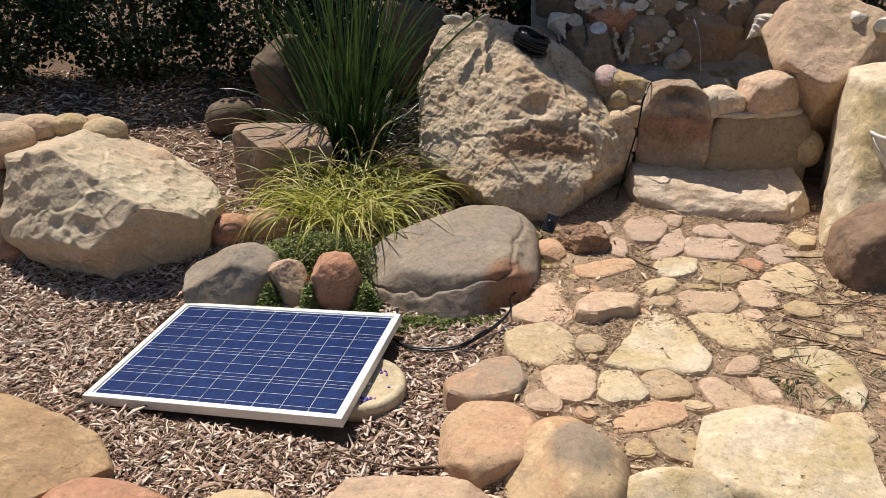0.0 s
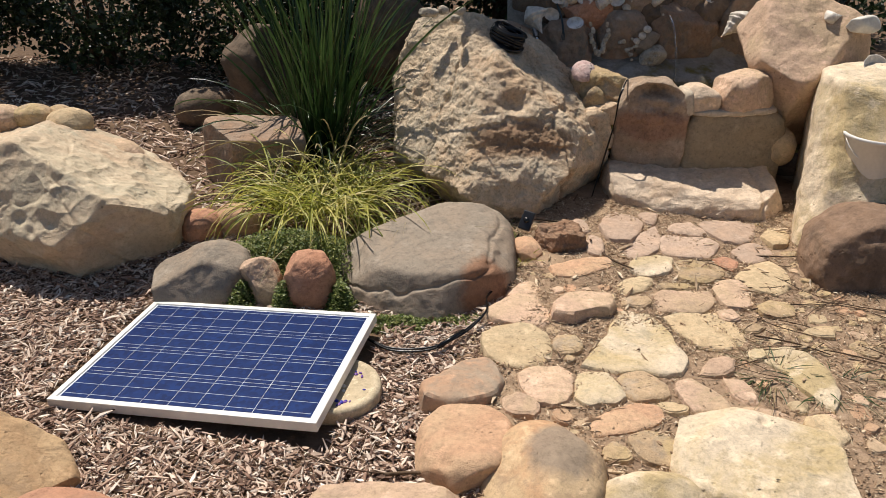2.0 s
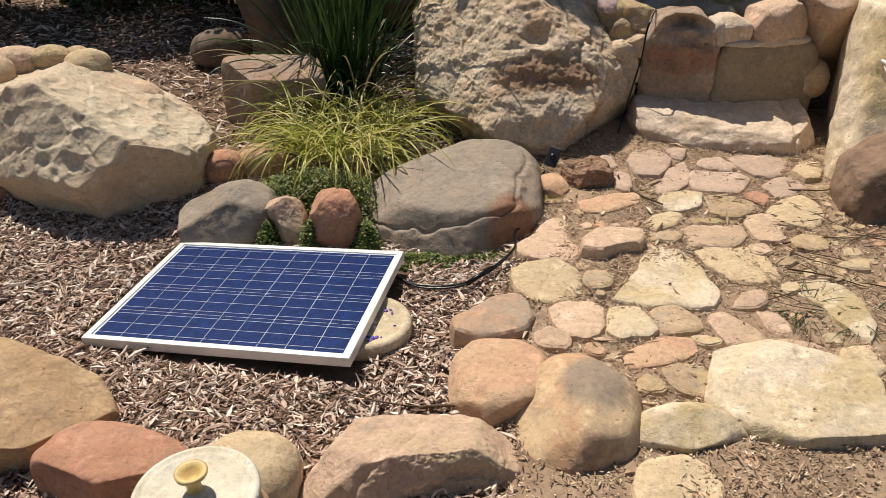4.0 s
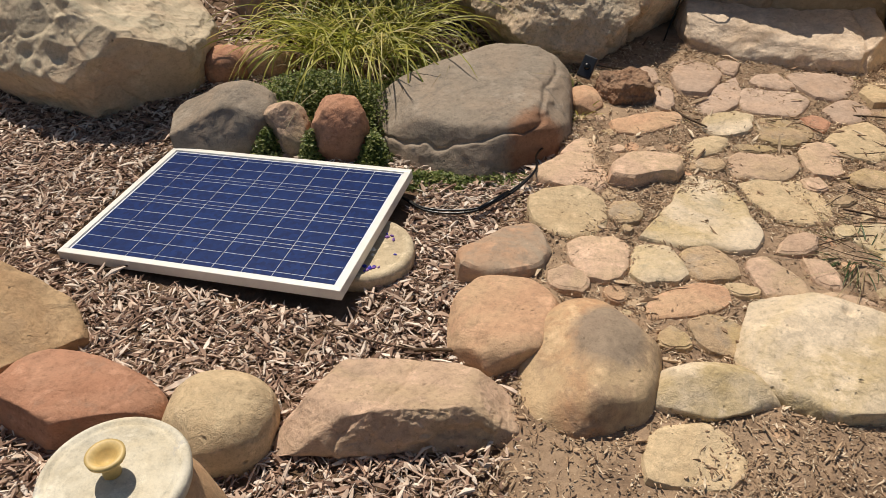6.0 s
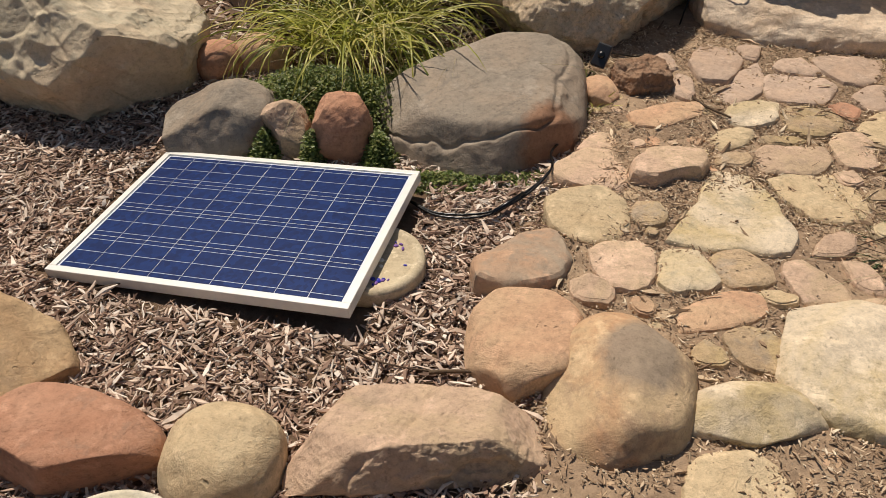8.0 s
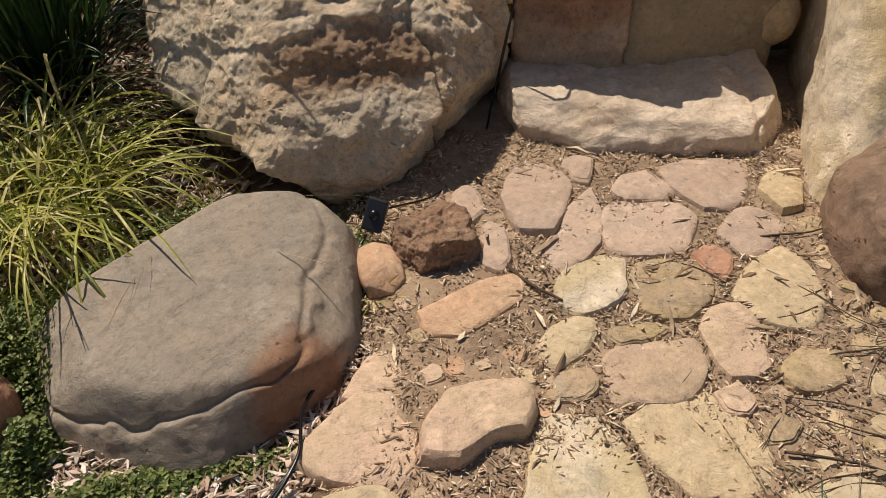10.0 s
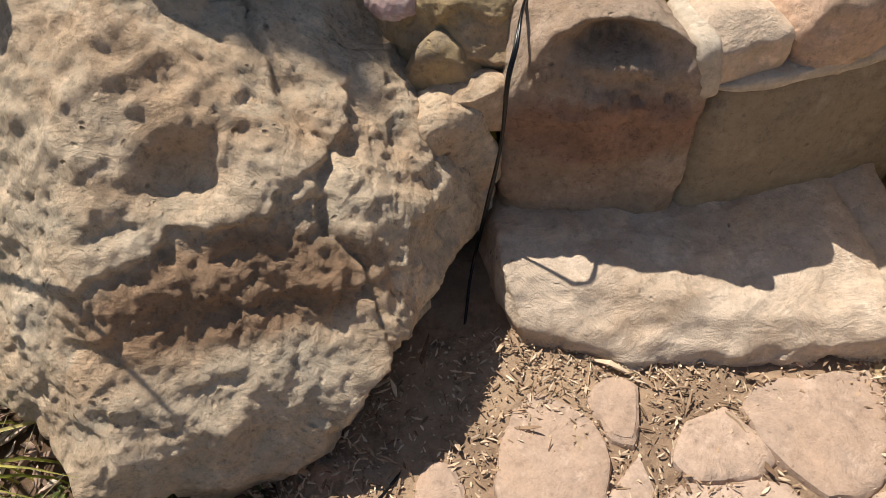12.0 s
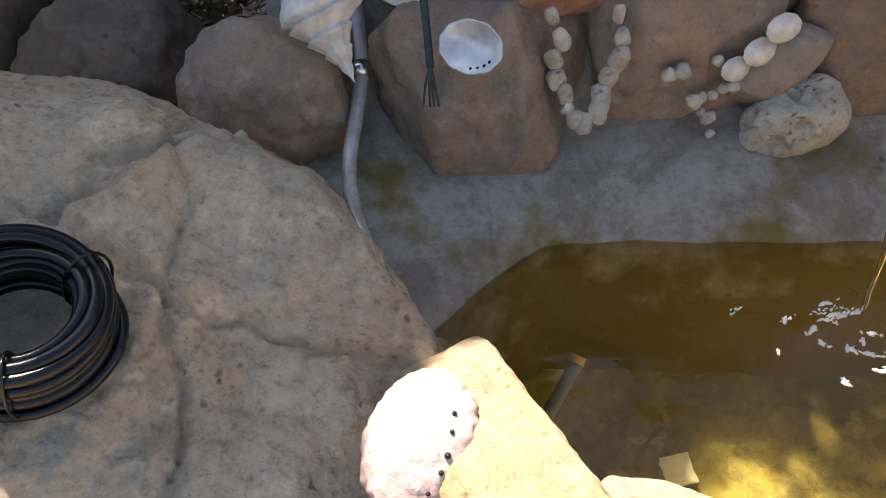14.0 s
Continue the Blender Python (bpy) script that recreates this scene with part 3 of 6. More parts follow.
rock("boulder", rock_grey, (0.05, 2.95, 0.03), (0.42, 0.42, 0.29), (0, 0, 0), "smooth grey-brown boulder with a crack, at the bed's edge", "boulder", 7, 3.2,
     planes=[(-0.03, -0.12, 0.99, 0.164, 3.279, 0.262), (-0.22, -0.13, 0.97, -0.069, 3.044, 0.244), (-0.62, -0.28, 0.73, -0.28, 2.97, 0.165), (-0.88, -0.40, 0.25, -0.335, 2.90, 0.08), (0.02, -0.86, 0.50, 0.10, 2.685, 0.175), (-0.42, -0.82, 0.38, -0.16, 2.72, 0.115),
             (0.45, -0.86, 0.22, 0.22, 2.68, 0.10), (0.80, -0.58, 0.15, 0.355, 2.77, 0.12), (0.97, -0.12, 0.18, 0.425, 3.05, 0.16), (0.55, -0.25, 0.80, 0.36, 3.10, 0.235), (0.1, 0.95, 0.3, 0.1, 3.33, 0.15), (-0.52, 0.80, 0.27, -0.085, 3.15, 0.215)],
     facets=2, cut=(0.93, 0.99), crisp=0.010, lump=0.010, rough=0.004, seed=6, cracks=[(0.21, 0.06, -0.97, 0.015, 2.663, 0.125, 0.010)], scallop=[(0.12, 0.006), (0.05, 0.003)], steps=[(0.85, -0.3, 0.2, 0.27, 2.85, 0.25, 0.008, 0.31, 2.85, 0.25, 0.12)])
rock("boulder", rock_pale, (2.45, 3.42, 0.20), (0.85, 0.52, 0.68), (0, 0, 0), "pale cream sandstone boulder with fine cracks", "boulder", 6, 3.0,
     planes=[(-0.90, 0.42, 0.0, 1.82, 3.3, 0.4), (-0.86, -0.15, 0.34, 1.79, 3.3, 0.32), (-0.35, -0.75, 0.55, 1.95, 3.05, 0.35), (0, -0.1, 1, 2.2, 3.5, 0.80)],
     facets=4, cut=(0.9, 0.98), lump=0.04, rough=0.010, seed=8, cracks=[(0.5, 0.5, 0.7, 2.0, 3.2, 0.5, 0.008), (0.9, -0.3, 0.3, 1.95, 3.3, 0.6, 0.008)])
rock("boulder", rock_brown, (2.03, 2.84, 0.14), (0.36, 0.33, 0.24), (0, 0, -20), "dark brown rounded boulder beside the path", "boulder", 6, 2.4, facets=6, lump=0.06, rough=0.01, seed=10)
rock("boulder", rock_pink, (2.03, 4.02, 0.66), (0.33, 0.34, 0.44), (0, 0, 10), "tan-pink boulder closing the pond's corner", "boulder", 6, 3.0,
     planes=[(-0.75, -0.5, -0.42, 1.82, 3.86, 0.62), (-0.80, 0.32, -0.50, 1.80, 3.85, 0.60), (-0.2, -0.62, 0.75, 1.95, 3.8, 0.86), (0.25, -0.75, -0.6, 2.0, 3.78, 0.58), (-0.9, 0, 0.45, 1.74, 4.0, 0.85)],
     facets=5, lump=0.05, rough=0.012, seed=12)

# step slab below the pond wall
rock("stone_slab", rock_slab, (1.42, 3.62, 0.06), (0.45, 0.31, 0.26), (0, 0, -7), "long pale sandstone slab at the foot of the pond wall", "stone slab", 7, 6.0,
     planes=[(-0.02, -0.20, 0.98, 1.4, 3.60, 0.255), (-0.20, -0.62, 0.76, 1.35, 3.50, 0.232), (-0.20, -0.96, 0.10, 1.38, 3.405, 0.12), (-0.45, -0.88, 0.12, 1.14, 3.48, 0.12), (-0.98, -0.15, 0.1, 0.995, 3.6, 0.2), (0.62, -0.70, 0.30, 1.74, 3.41, 0.18), (0.88, -0.2, 0.42, 1.83, 3.52, 0.2)],
     facets=4, cut=(0.90, 0.98), crisp=0.004, lump=0.018, rough=0.012, seed=14, scallop=[(0.11, 0.014), (0.04, 0.006)], strata=0.004,
     hollows=[(1.25, 3.42, 0.10, 0.05, 0.03), (1.42, 3.39, 0.09, 0.05, 0.025), (1.60, 3.38, 0.10, 0.05, 0.03), (1.12, 3.50, 0.10, 0.04, 0.02), (1.34, 3.41, 0.15, 0.025, 0.012), (1.52, 3.40, 0.16, 0.025, 0.012)], cracks=[(0.97, -0.1, -0.2, 1.70, 3.4, 0.15, 0.012), (0.75, -0.65, 0.1, 1.10, 3.60, 0.25, 0.004)], roughness=[(1.2, 3.41, 0.12, 0.09, 0.02), (1.45, 3.38, 0.12, 0.09, 0.02), (1.66, 3.37, 0.12, 0.08, 0.02)])

# pond wall: dressed blocks, cap stones, mortar
rock("wall_block", rock_wall, (1.232, 3.862, 0.20), (0.185, 0.115, 0.56), (0, 0, -16), "tall red-tan wall block with a hollow under its arched top", "stone block", 7, 9.0,
     planes=[(0.05, -0.10, 1, 1.2, 3.86, 0.715), (-0.50, -0.1, 0.86, 1.12, 3.86, 0.695), (-0.85, -0.1, 0.5, 1.082, 3.86, 0.66), (0.60, -0.05, 0.80, 1.31, 3.86, 0.695), (0.9, -0.1, 0.42, 1.375, 3.83, 0.62), (0, 0.6, 0.8, 1.2, 3.93, 0.69), (-0.25, -0.90, 0.36, 1.2, 3.775, 0.705), (-0.28, -0.955, 0.06, 1.21, 3.742, 0.45)],
     facets=0, crisp=0.005, lump=0.008, rough=0.010, seed=16, group="pond wall blocks", strata=0.003, scallop=[(0.10, 0.008), (0.04, 0.006)],
     hollows=[(1.13, 3.785, 0.658, 0.024, 0.022), (1.165, 3.775, 0.664, 0.030, 0.045), (1.20, 3.765, 0.668, 0.032, 0.055), (1.235, 3.755, 0.668, 0.032, 0.055), (1.265, 3.745, 0.662, 0.030, 0.045), (1.295, 3.737, 0.650, 0.024, 0.022)],
     steps=[(0.05, 0.35, -0.93, 1.21, 3.74, 0.60, -0.014, 1.21, 3.74, 0.57, 0.17), (0.05, 0.1, -0.99, 1.21, 3.74, 0.520, 0.012, 1.21, 3.74, 0.50, 0.17)], roughness=[(1.22, 3.735, 0.565, 0.14, 0.022)])
rock("wall_block", rock_olive, (1.645, 3.835, 0.20), (0.275, 0.13, 0.385), (0, 0, 2), "smooth olive-tan block of the pond wall", "stone block", 6, 6.0, facets=3, cut=(0.93, 0.99), lump=0.015, rough=0.006, seed=17, group="pond wall blocks")
rock("cobble", rock_yellow, (1.905, 3.80, 0.37), (0.095, 0.10, 0.105), (0, 0, 0), "round yellow stone set at the wall's end", "stone", 5, 2.2, facets=0, lump=0.05, rough=0.005, seed=18)
rock("cap_stone", rock_tan, (0.995, 4.000, 0.60), (0.215, 0.125, 0.13), (0, 3, -55), "tan cap stone of the pond wall beside a shell", "cap stone", 7, 2.6,
     planes=[(0.10, -0.05, 0.99, 0.98, 4.0, 0.715), (0.80, 0.55, 0.25, 1.045, 4.03, 0.66), (0.35, -0.60, 0.72, 1.06, 3.90, 0.69), (-0.62, -0.72, 0.30, 0.93, 3.905, 0.64), (-0.3, 0.6, 0.74, 0.90, 4.13, 0.70), (0.15, -0.80, 0.58, 1.0, 3.895, 0.67), (-0.2, -0.85, -0.48, 0.98, 3.875, 0.58)],
     facets=5, cut=(0.84, 0.96), crisp=0.004, lump=0.03, rough=0.010, seed=20, group="pond wall caps", scallop=[(0.07, 0.010)], steps=[(0.3, -0.75, -0.6, 0.99, 3.92, 0.67, 0.014, 0.98, 3.90, 0.63, 0.11), (-0.6, -0.6, -0.5, 0.95, 3.93, 0.66, 0.012, 0.93, 3.92, 0.62, 0.07)])
rock("stone", rock_tan, (0.955, 3.915, 0.545), (0.085, 0.050, 0.085), (0, 28, -24), "small tan stone tucked below a cap stone", "stone", 6, 4.5, facets=10, cut=(0.66, 0.90), crisp=0.003, lump=0.03, rough=0.008, seed=27)
rock("stone", rock_great, (0.995, 3.850, 0.525), (0.055, 0.04, 0.055), (0, -8, -10), "small grey stone mortared between boulder and wall", "stone", 6, 4.5, facets=10, cut=(0.66, 0.90), crisp=0.003, lump=0.03, rough=0.008, seed=28)
rock("cap_stone", rock_slab, (1.452, 3.800, 0.622), (0.100, 0.105, 0.075), (0, 0, -6), "small pale cap stone of the pond wall", "cap stone", 6, 3.0, planes=[(0.02, -0.97, -0.2, 1.46, 3.712, 0.62), (0.45, 0, 0.88, 1.48, 3.80, 0.688), (-0.1, -0.65, 0.75, 1.45, 3.735, 0.675)], facets=2, cut=(0.9, 0.98), crisp=0.007, lump=0.025, rough=0.005, seed=22, group="pond wall caps", hollows=[(1.46, 3.712, 0.615, 0.03, 0.012)])
rock("cap_stone", rock_pink, (1.675, 3.835, 0.635), (0.150, 0.125, 0.115), (0, -14, 8), "rough pink-brown cap stone of the pond wall", "cap stone", 6, 3.2, facets=6, cut=(0.85, 0.96), lump=0.06, rough=0.010, seed=23, group="pond wall caps", scallop=[(0.07, 0.012)], hollows=[(1.60, 3.725, 0.66, 0.025, 0.012)])
rock("mortar_joint", mortar, (1.615, 3.808, 0.570), (0.235, 0.100, 0.018), (0, -2, 2), "pale mortar bedding between wall block and caps", "mortar", 5, 5.0, facets=0, lump=0.03, rough=0.008, seed=24, group="mortar joints")
rock("mortar_joint", mortar, (1.374, 3.785, 0.612), (0.026, 0.090, 0.070), (0, -10, -4), "pale mortar joint between wall stones", "mortar", 5, 4.0, facets=0, lump=0.03, rough=0.008, seed=26, group="mortar joints")

# stones round the mulched bed
rock("edging_stone", rock_ochre, (-1.38, 1.66, 0.02), (0.42, 0.30, 0.15), (0, 0, -25), "broad flat tan rock edging the bed", "rock", 7, 3.0, facets=5, cut=(0.84, 0.96), crisp=0.006, lump=0.03, rough=0.006, seed=30, group="edging stones", scallop=[(0.10, 0.008), (0.04, 0.003)],
     planes=[(0.30, 0.02, 0.95, -1.2, 1.72, 0.125), (0.75, -0.60, -0.1, -1.05, 1.60, 0.06), (0.2, -0.95, -0.2, -1.25, 1.48, 0.06)])
rock("edging_stone", rock_red, (-0.885, 1.455, 0.03), (0.225, 0.135, 0.12), (0, 4, -17), "red-brown rounded rock edging the bed", "rock", 6, 2.8, facets=4, cut=(0.86, 0.97), crisp=0.006, lump=0.03, rough=0.004, seed=31, group="edging stones", scallop=[(0.10, 0.006)],
     planes=[(0.0, 0.10, 0.99, -0.9, 1.46, 0.128), (0.28, -0.90, -0.10, -0.86, 1.36, 0.08), (-0.4, -0.85, 0.1, -1.0, 1.40, 0.08)])
rock("edging_stone", rock_yellow, (-0.535, 1.435, 0.03), (0.130, 0.135, 0.125), (0, 0, 0), "rounded yellow rock edging the bed", "rock", 6, 2.4, facets=3, cut=(0.88, 0.98), crisp=0.006, lump=0.03, rough=0.003, seed=32, group="edging stones", scallop=[(0.10, 0.008)])
rock("edging_stone", rock_pink, (-0.115, 1.45, 0.01), (0.285, 0.19, 0.17), (0, 3, -6), "long pinkish rock with broken front, edging the bed", "rock", 7, 3.4, facets=2, cut=(0.92, 0.99), crisp=0.004, lump=0.016, rough=0.006, seed=33, group="edging stones", scallop=[(0.10, 0.008), (0.035, 0.003)],
     planes=[(-0.03, 0.24, 0.97, -0.1, 1.43, 0.130), (-0.45, -0.36, 0.81, -0.25, 1.37, 0.100), (0.10, -0.88, 0.40, -0.10, 1.425, 0.118), (0.45, -0.80, 0.25, 0.06, 1.40, 0.10), (0.05, -0.85, -0.52, -0.08, 1.375, 0.045), (-0.25, -0.95, -0.1, -0.28, 1.30, 0.04), (0.55, 0.1, 0.83, 0.10, 1.47, 0.09), (0.35, 0.85, 0.4, 0.03, 1.63, 0.05), (-0.75, 0.4, 0.5, -0.35, 1.5, 0.07)],
     cracks=[(0.75, -0.55, -0.3, -0.22, 1.40, 0.11, 0.006)], steps=[(0.25, -0.80, -0.55, -0.02, 1.42, 0.105, 0.016, 0.0, 1.38, 0.08, 0.14)], roughness=[(-0.05, 1.39, 0.08, 0.15, 0.012)])
rock("edging_stone", rock_orange, (0.14, 1.80, 0.02), (0.155, 0.19, 0.12), (0, 0, -8), "flat-topped orange rock edging the bed", "rock", 6, 3.0, facets=5, cut=(0.80, 0.94), crisp=0.004, lump=0.016, rough=0.003, seed=34, group="edging stones", scallop=[(0.10, 0.005)],
     planes=[(-0.06, 0.14, 0.98, 0.13, 1.8, 0.112), (-0.55, -0.1, 0.83, 0.04, 1.78, 0.10), (0.35, -0.93, 0.0, 0.15, 1.635, 0.08), (0.9, -0.4, 0.1, 0.27, 1.75, 0.08), (0.75, 0.6, 0.2, 0.27, 1.90, 0.08)])
rock("edging_stone", rock_mottled, (0.355, 1.65, 0.02), (0.175, 0.225, 0.155), (0, 0, -18), "domed orange rock with a dark burnt patch", "rock", 6, 2.6, facets=4, cut=(0.86, 0.97), crisp=0.007, lump=0.03, rough=0.003, seed=35, group="edging stones", scallop=[(0.10, 0.006)],
     planes=[(-0.55, -0.15, 0.82, 0.26, 1.66, 0.125), (0.25, -0.88, 0.30, 0.36, 1.45, 0.06)])
rock("edging_stone", rock_pale, (0.645, 1.575, 0.03), (0.175, 0.10, 0.095), (0, 0, 2), "pale almond-shaped rock beside the path", "rock", 6, 2.2, facets=4, cut=(0.84, 0.96), crisp=0.004, lump=0.03, rough=0.004, seed=36, group="edging stones",
     planes=[(0.0, -0.35, 0.93, 0.64, 1.56, 0.105), (0.25, -0.92, -0.3, 0.66, 1.50, 0.06), (-0.25, -0.95, -0.2, 0.58, 1.50, 0.06)])
rock("edging_stone", rock_pale, (1.01, 1.70, 0.02), (0.27, 0.23, 0.12), (0, 0, -24), "big flat whitish rock set in the path", "rock", 7, 3.6, facets=6, cut=(0.80, 0.94), crisp=0.004, lump=0.02, rough=0.006, seed=37, group="edging stones", scallop=[(0.10, 0.008), (0.035, 0.004)], planes=[(0, -0.08, 1, 1.0, 1.7, 0.118), (0.05, -0.98, 0.1, 1.05, 1.50, 0.06)],
     hollows=[(1.05, 1.83, 0.12, 0.02, 0.015), (0.88, 1.78, 0.12, 0.02, 0.012)])
rock("stone", rock_great, (0.945, 3.86, 0.43), (0.085, 0.07, 0.13), (0, -14, 15), "angular grey stone wedged between boulder and wall", "stone", 6, 4.0, facets=8, cut=(0.75, 0.92), lump=0.04, rough=0.012, seed=25, scallop=[(0.05, 0.008)])

# small stones between the boulders
rock("stone", rock_red, (-1.02, 3.30, 0.10), (0.10, 0.09, 0.09), (0, 0, 10), "small red stone beside a boulder", "stone", 5, 2.4, facets=4, cut=(0.84, 0.96), lump=0.04, rough=0.004, seed=40)
rock("stone", rock_orange, (-0.86, 3.36, 0.10), (0.12, 0.09, 0.09), (0, 0, 0), "small orange stone beside a boulder", "stone", 5, 2.6, facets=4, cut=(0.84, 0.96), lump=0.05, rough=0.005, seed=41)
rock("stone", rock_grey, (-0.91, 2.85, 0.04), (0.225, 0.15, 0.175), (0, -4, 4), "grey-brown wedge of stone at the bed's back", "stone", 6, 3.2, facets=4, cut=(0.84, 0.96), crisp=0.006, lump=0.03, rough=0.006, seed=42, planes=[(-0.45, -0.15, 0.88, -0.97, 2.80, 0.150), (0.1, -0.30, 0.95, -0.82, 2.78, 0.185), (-0.1, -0.90, 0.45, -0.9, 2.73, 0.10)])
rock("stone", rock_pink, (-0.64, 2.78, 0.06), (0.080, 0.08, 0.135), (0, -18, 0), "brown pointed stone among creepers", "stone", 6, 3.4, facets=9, cut=(0.66, 0.92), crisp=0.004, lump=0.05, rough=0.008, seed=43)
rock("stone", rock_red, (-0.455, 2.77, 0.08), (0.108, 0.095, 0.145), (0, 0, 0), "rounded red stone among creepers", "stone", 6, 3.4, facets=9, cut=(0.72, 0.94), crisp=0.005, lump=0.05, rough=0.008, seed=44)
rock("stone_block", rock_back, (-0.90, 3.98, 0.20), (0.27, 0.21, 0.21), (0, 3, 12), "squared brown stone block behind the bed", "stone block", 6, 9.0, facets=2, cut=(0.9, 0.97), crisp=0.004, lump=0.02, rough=0.008, seed=45, strata=0.004, planes=[(-0.80, -0.60, 0.05, -1.05, 3.86, 0.2), (0.25, -0.95, -0.15, -0.85, 3.79, 0.25), (0.05, -0.1, 0.99, -0.9, 3.95, 0.40)])
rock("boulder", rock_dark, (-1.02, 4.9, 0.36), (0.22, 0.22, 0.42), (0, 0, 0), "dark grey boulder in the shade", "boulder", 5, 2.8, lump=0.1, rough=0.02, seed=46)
rock("rough_stone", rock_rust, (0.635, 3.15, 0.10), (0.105, 0.17, 0.09), (4, 6, 14), "rough crumbling brown stone by the path", "stone", 7, 5.0, facets=12, cut=(0.62, 0.90), crisp=0.003, lump=0.10, rough=0.026, seed=47, strata=0.008, scallop=[(0.06, 0.024), (0.025, 0.008)])
rock("stone", rock_orange, (0.49, 3.06, 0.09), (0.06, 0.10, 0.06), (0, 0, 10), "small orange stone by the path", "stone", 5, 3.4, facets=8, cut=(0.7, 0.93), crisp=0.004, lump=0.05, rough=0.006, seed=48)

# the path's stones
paving_stone("o", 0.700, 2.881, 0.018, .111, .161, .087, .057, .052, .064, .119, .124, .093, .067, .059, .067)
paving_stone("p", 0.448, 2.732, 0.018, .058, .066, .081, .064, .051, .044, .051, .088, .067, .055, .059, .055)
paving_stone("p", 0.401, 2.554, 0.018, .098, .097, .120, .112, .100, .097, .131, .106, .092, .099, .125, .117)
paving_stone("p", 0.641, 2.549, 0.045, .114, .129, .095, .077, .083, .081, .102, .136, .100, .059, .051, .093)
paving_stone("w", 0.795, 2.318, 0.018, .125, .149, .203, .209, .123, .097, .124, .237, .174, .159, .185, .160)
paving_stone("y", 0.357, 2.314, 0.018, .111, .120, .125, .114, .122, .123, .113, .113, .114, .125, .120, .114)
paving_stone("t", 0.538, 2.313, 0.018, .052, .053, .069, .059, .054, .048, .053, .057, .061, .058, .056, .051)
paving_stone("m", 0.156, 2.097, 0.045, .115, .122, .146, .103, .076, .080, .133, .142, .114, .097, .104, .106)
paving_stone("p", 0.428, 2.082, 0.018, .079, .102, .102, .089, .092, .094, .083, .082, .096, .100, .093, .080)
paving_stone("w", 0.592, 2.058, 0.018, .071, .076, .102, .091, .085, .068, .063, .087, .091, .078, .084, .086)
paving_stone("t", 0.751, 2.070, 0.018, .074, .069, .072, .077, .078, .078, .066, .073, .076, .072, .073, .079)
paving_stone("p", 0.328, 1.977, 0.018, .054, .050, .051, .061, .052, .060, .055, .054, .052, .051, .061, .057)
paving_stone("o", 0.453, 1.920, 0.018, .030, .030, .034, .034, .037, .030, .030, .030, .032, .034, .034, .033)
paving_stone("o", 0.654, 1.902, 0.018, .105, .118, .082, .054, .050, .059, .102, .126, .071, .053, .051, .066)
paving_stone("y", 0.814, 1.959, 0.018, .049, .030, .030, .030, .034, .048, .040, .030, .030, .030, .033, .047)
paving_stone("p", 0.929, 2.013, 0.02, .076, .060, .063, .091, .091, .077, .061, .068, .082, .074, .082, .087)
paving_stone("p", 1.049, 2.179, 0.02, .050, .075, .066, .042, .039, .039, .053, .084, .057, .048, .045, .047)
paving_stone("p", 1.076, 2.043, 0.02, .041, .041, .051, .057, .070, .043, .037, .043, .051, .060, .063, .045)
paving_stone("p", 1.102, 1.914, 0.018, .081, .058, .041, .040, .053, .074, .075, .048, .044, .052, .064, .063)
paving_stone("w", 1.330, 2.132, 0.018, .076, .090, .116, .148, .141, .110, .059, .063, .092, .181, .118, .085)
paving_stone("t", 0.708, 1.776, 0.018, .062, .069, .073, .070, .071, .077, .067, .064, .069, .069, .083, .069)
paving_stone("t", 0.585, 1.750, 0.018, .037, .040, .038, .048, .037, .039, .041, .046, .036, .033, .040, .045)
paving_stone("y", 1.090, 2.416, 0.018, .109, .113, .126, .108, .120, .145, .112, .105, .118, .119, .131, .131)
paving_stone("p", 1.065, 2.612, 0.02, .112, .126, .082, .075, .093, .104, .108, .119, .086, .085, .089, .095)
paving_stone("y", 0.899, 2.734, 0.018, .063, .082, .073, .053, .049, .050, .070, .081, .078, .054, .047, .050)
paving_stone("w", 1.015, 2.906, 0.018, .081, .114, .101, .084, .082, .073, .088, .108, .105, .082, .077, .079)
paving_stone("t", 1.206, 2.855, 0.018, .103, .106, .098, .094, .100, .094, .089, .107, .105, .099, .086, .091)
paving_stone("y", 1.470, 2.795, 0.018, .095, .115, .156, .105, .089, .090, .116, .124, .122, .122, .101, .093)
paving_stone("p", 1.282, 2.664, 0.02, .062, .082, .107, .099, .078, .072, .064, .076, .111, .100, .088, .063)
paving_stone("r", 1.353, 2.924, 0.018, .048, .046, .052, .055, .051, .058, .042, .041, .049, .064, .051, .043)
paving_stone("d", 1.503, 3.016, 0.018, .089, .098, .090, .085, .068, .072, .083, .085, .104, .084, .067, .068)
paving_stone("d", 1.233, 3.088, 0.018, .132, .140, .109, .115, .116, .118, .115, .140, .120, .107, .114, .109)
paving_stone("d", 1.040, 3.110, 0.018, .068, .097, .165, .087, .049, .044, .058, .131, .160, .101, .073, .061)
paving_stone("d", 0.969, 3.275, 0.02, .097, .116, .134, .166, .105, .084, .090, .105, .153, .156, .101, .086)
paving_stone("d", 0.802, 3.078, 0.02, .037, .048, .080, .103, .053, .041, .044, .048, .075, .087, .057, .039)
paving_stone("d", 1.285, 3.253, 0.02, .075, .067, .075, .061, .066, .069, .085, .077, .056, .052, .065, .084)
paving_stone("d", 1.489, 3.246, 0.02, .113, .156, .103, .095, .119, .127, .111, .108, .120, .118, .109, .100)
paving_stone("y", 1.688, 3.181, 0.018, .060, .083, .118, .091, .060, .056, .069, .079, .116, .094, .057, .050)
paving_stone("p", 1.208, 2.502, 0.02, .040, .038, .049, .036, .035, .047, .038, .042, .039, .042, .037, .038)
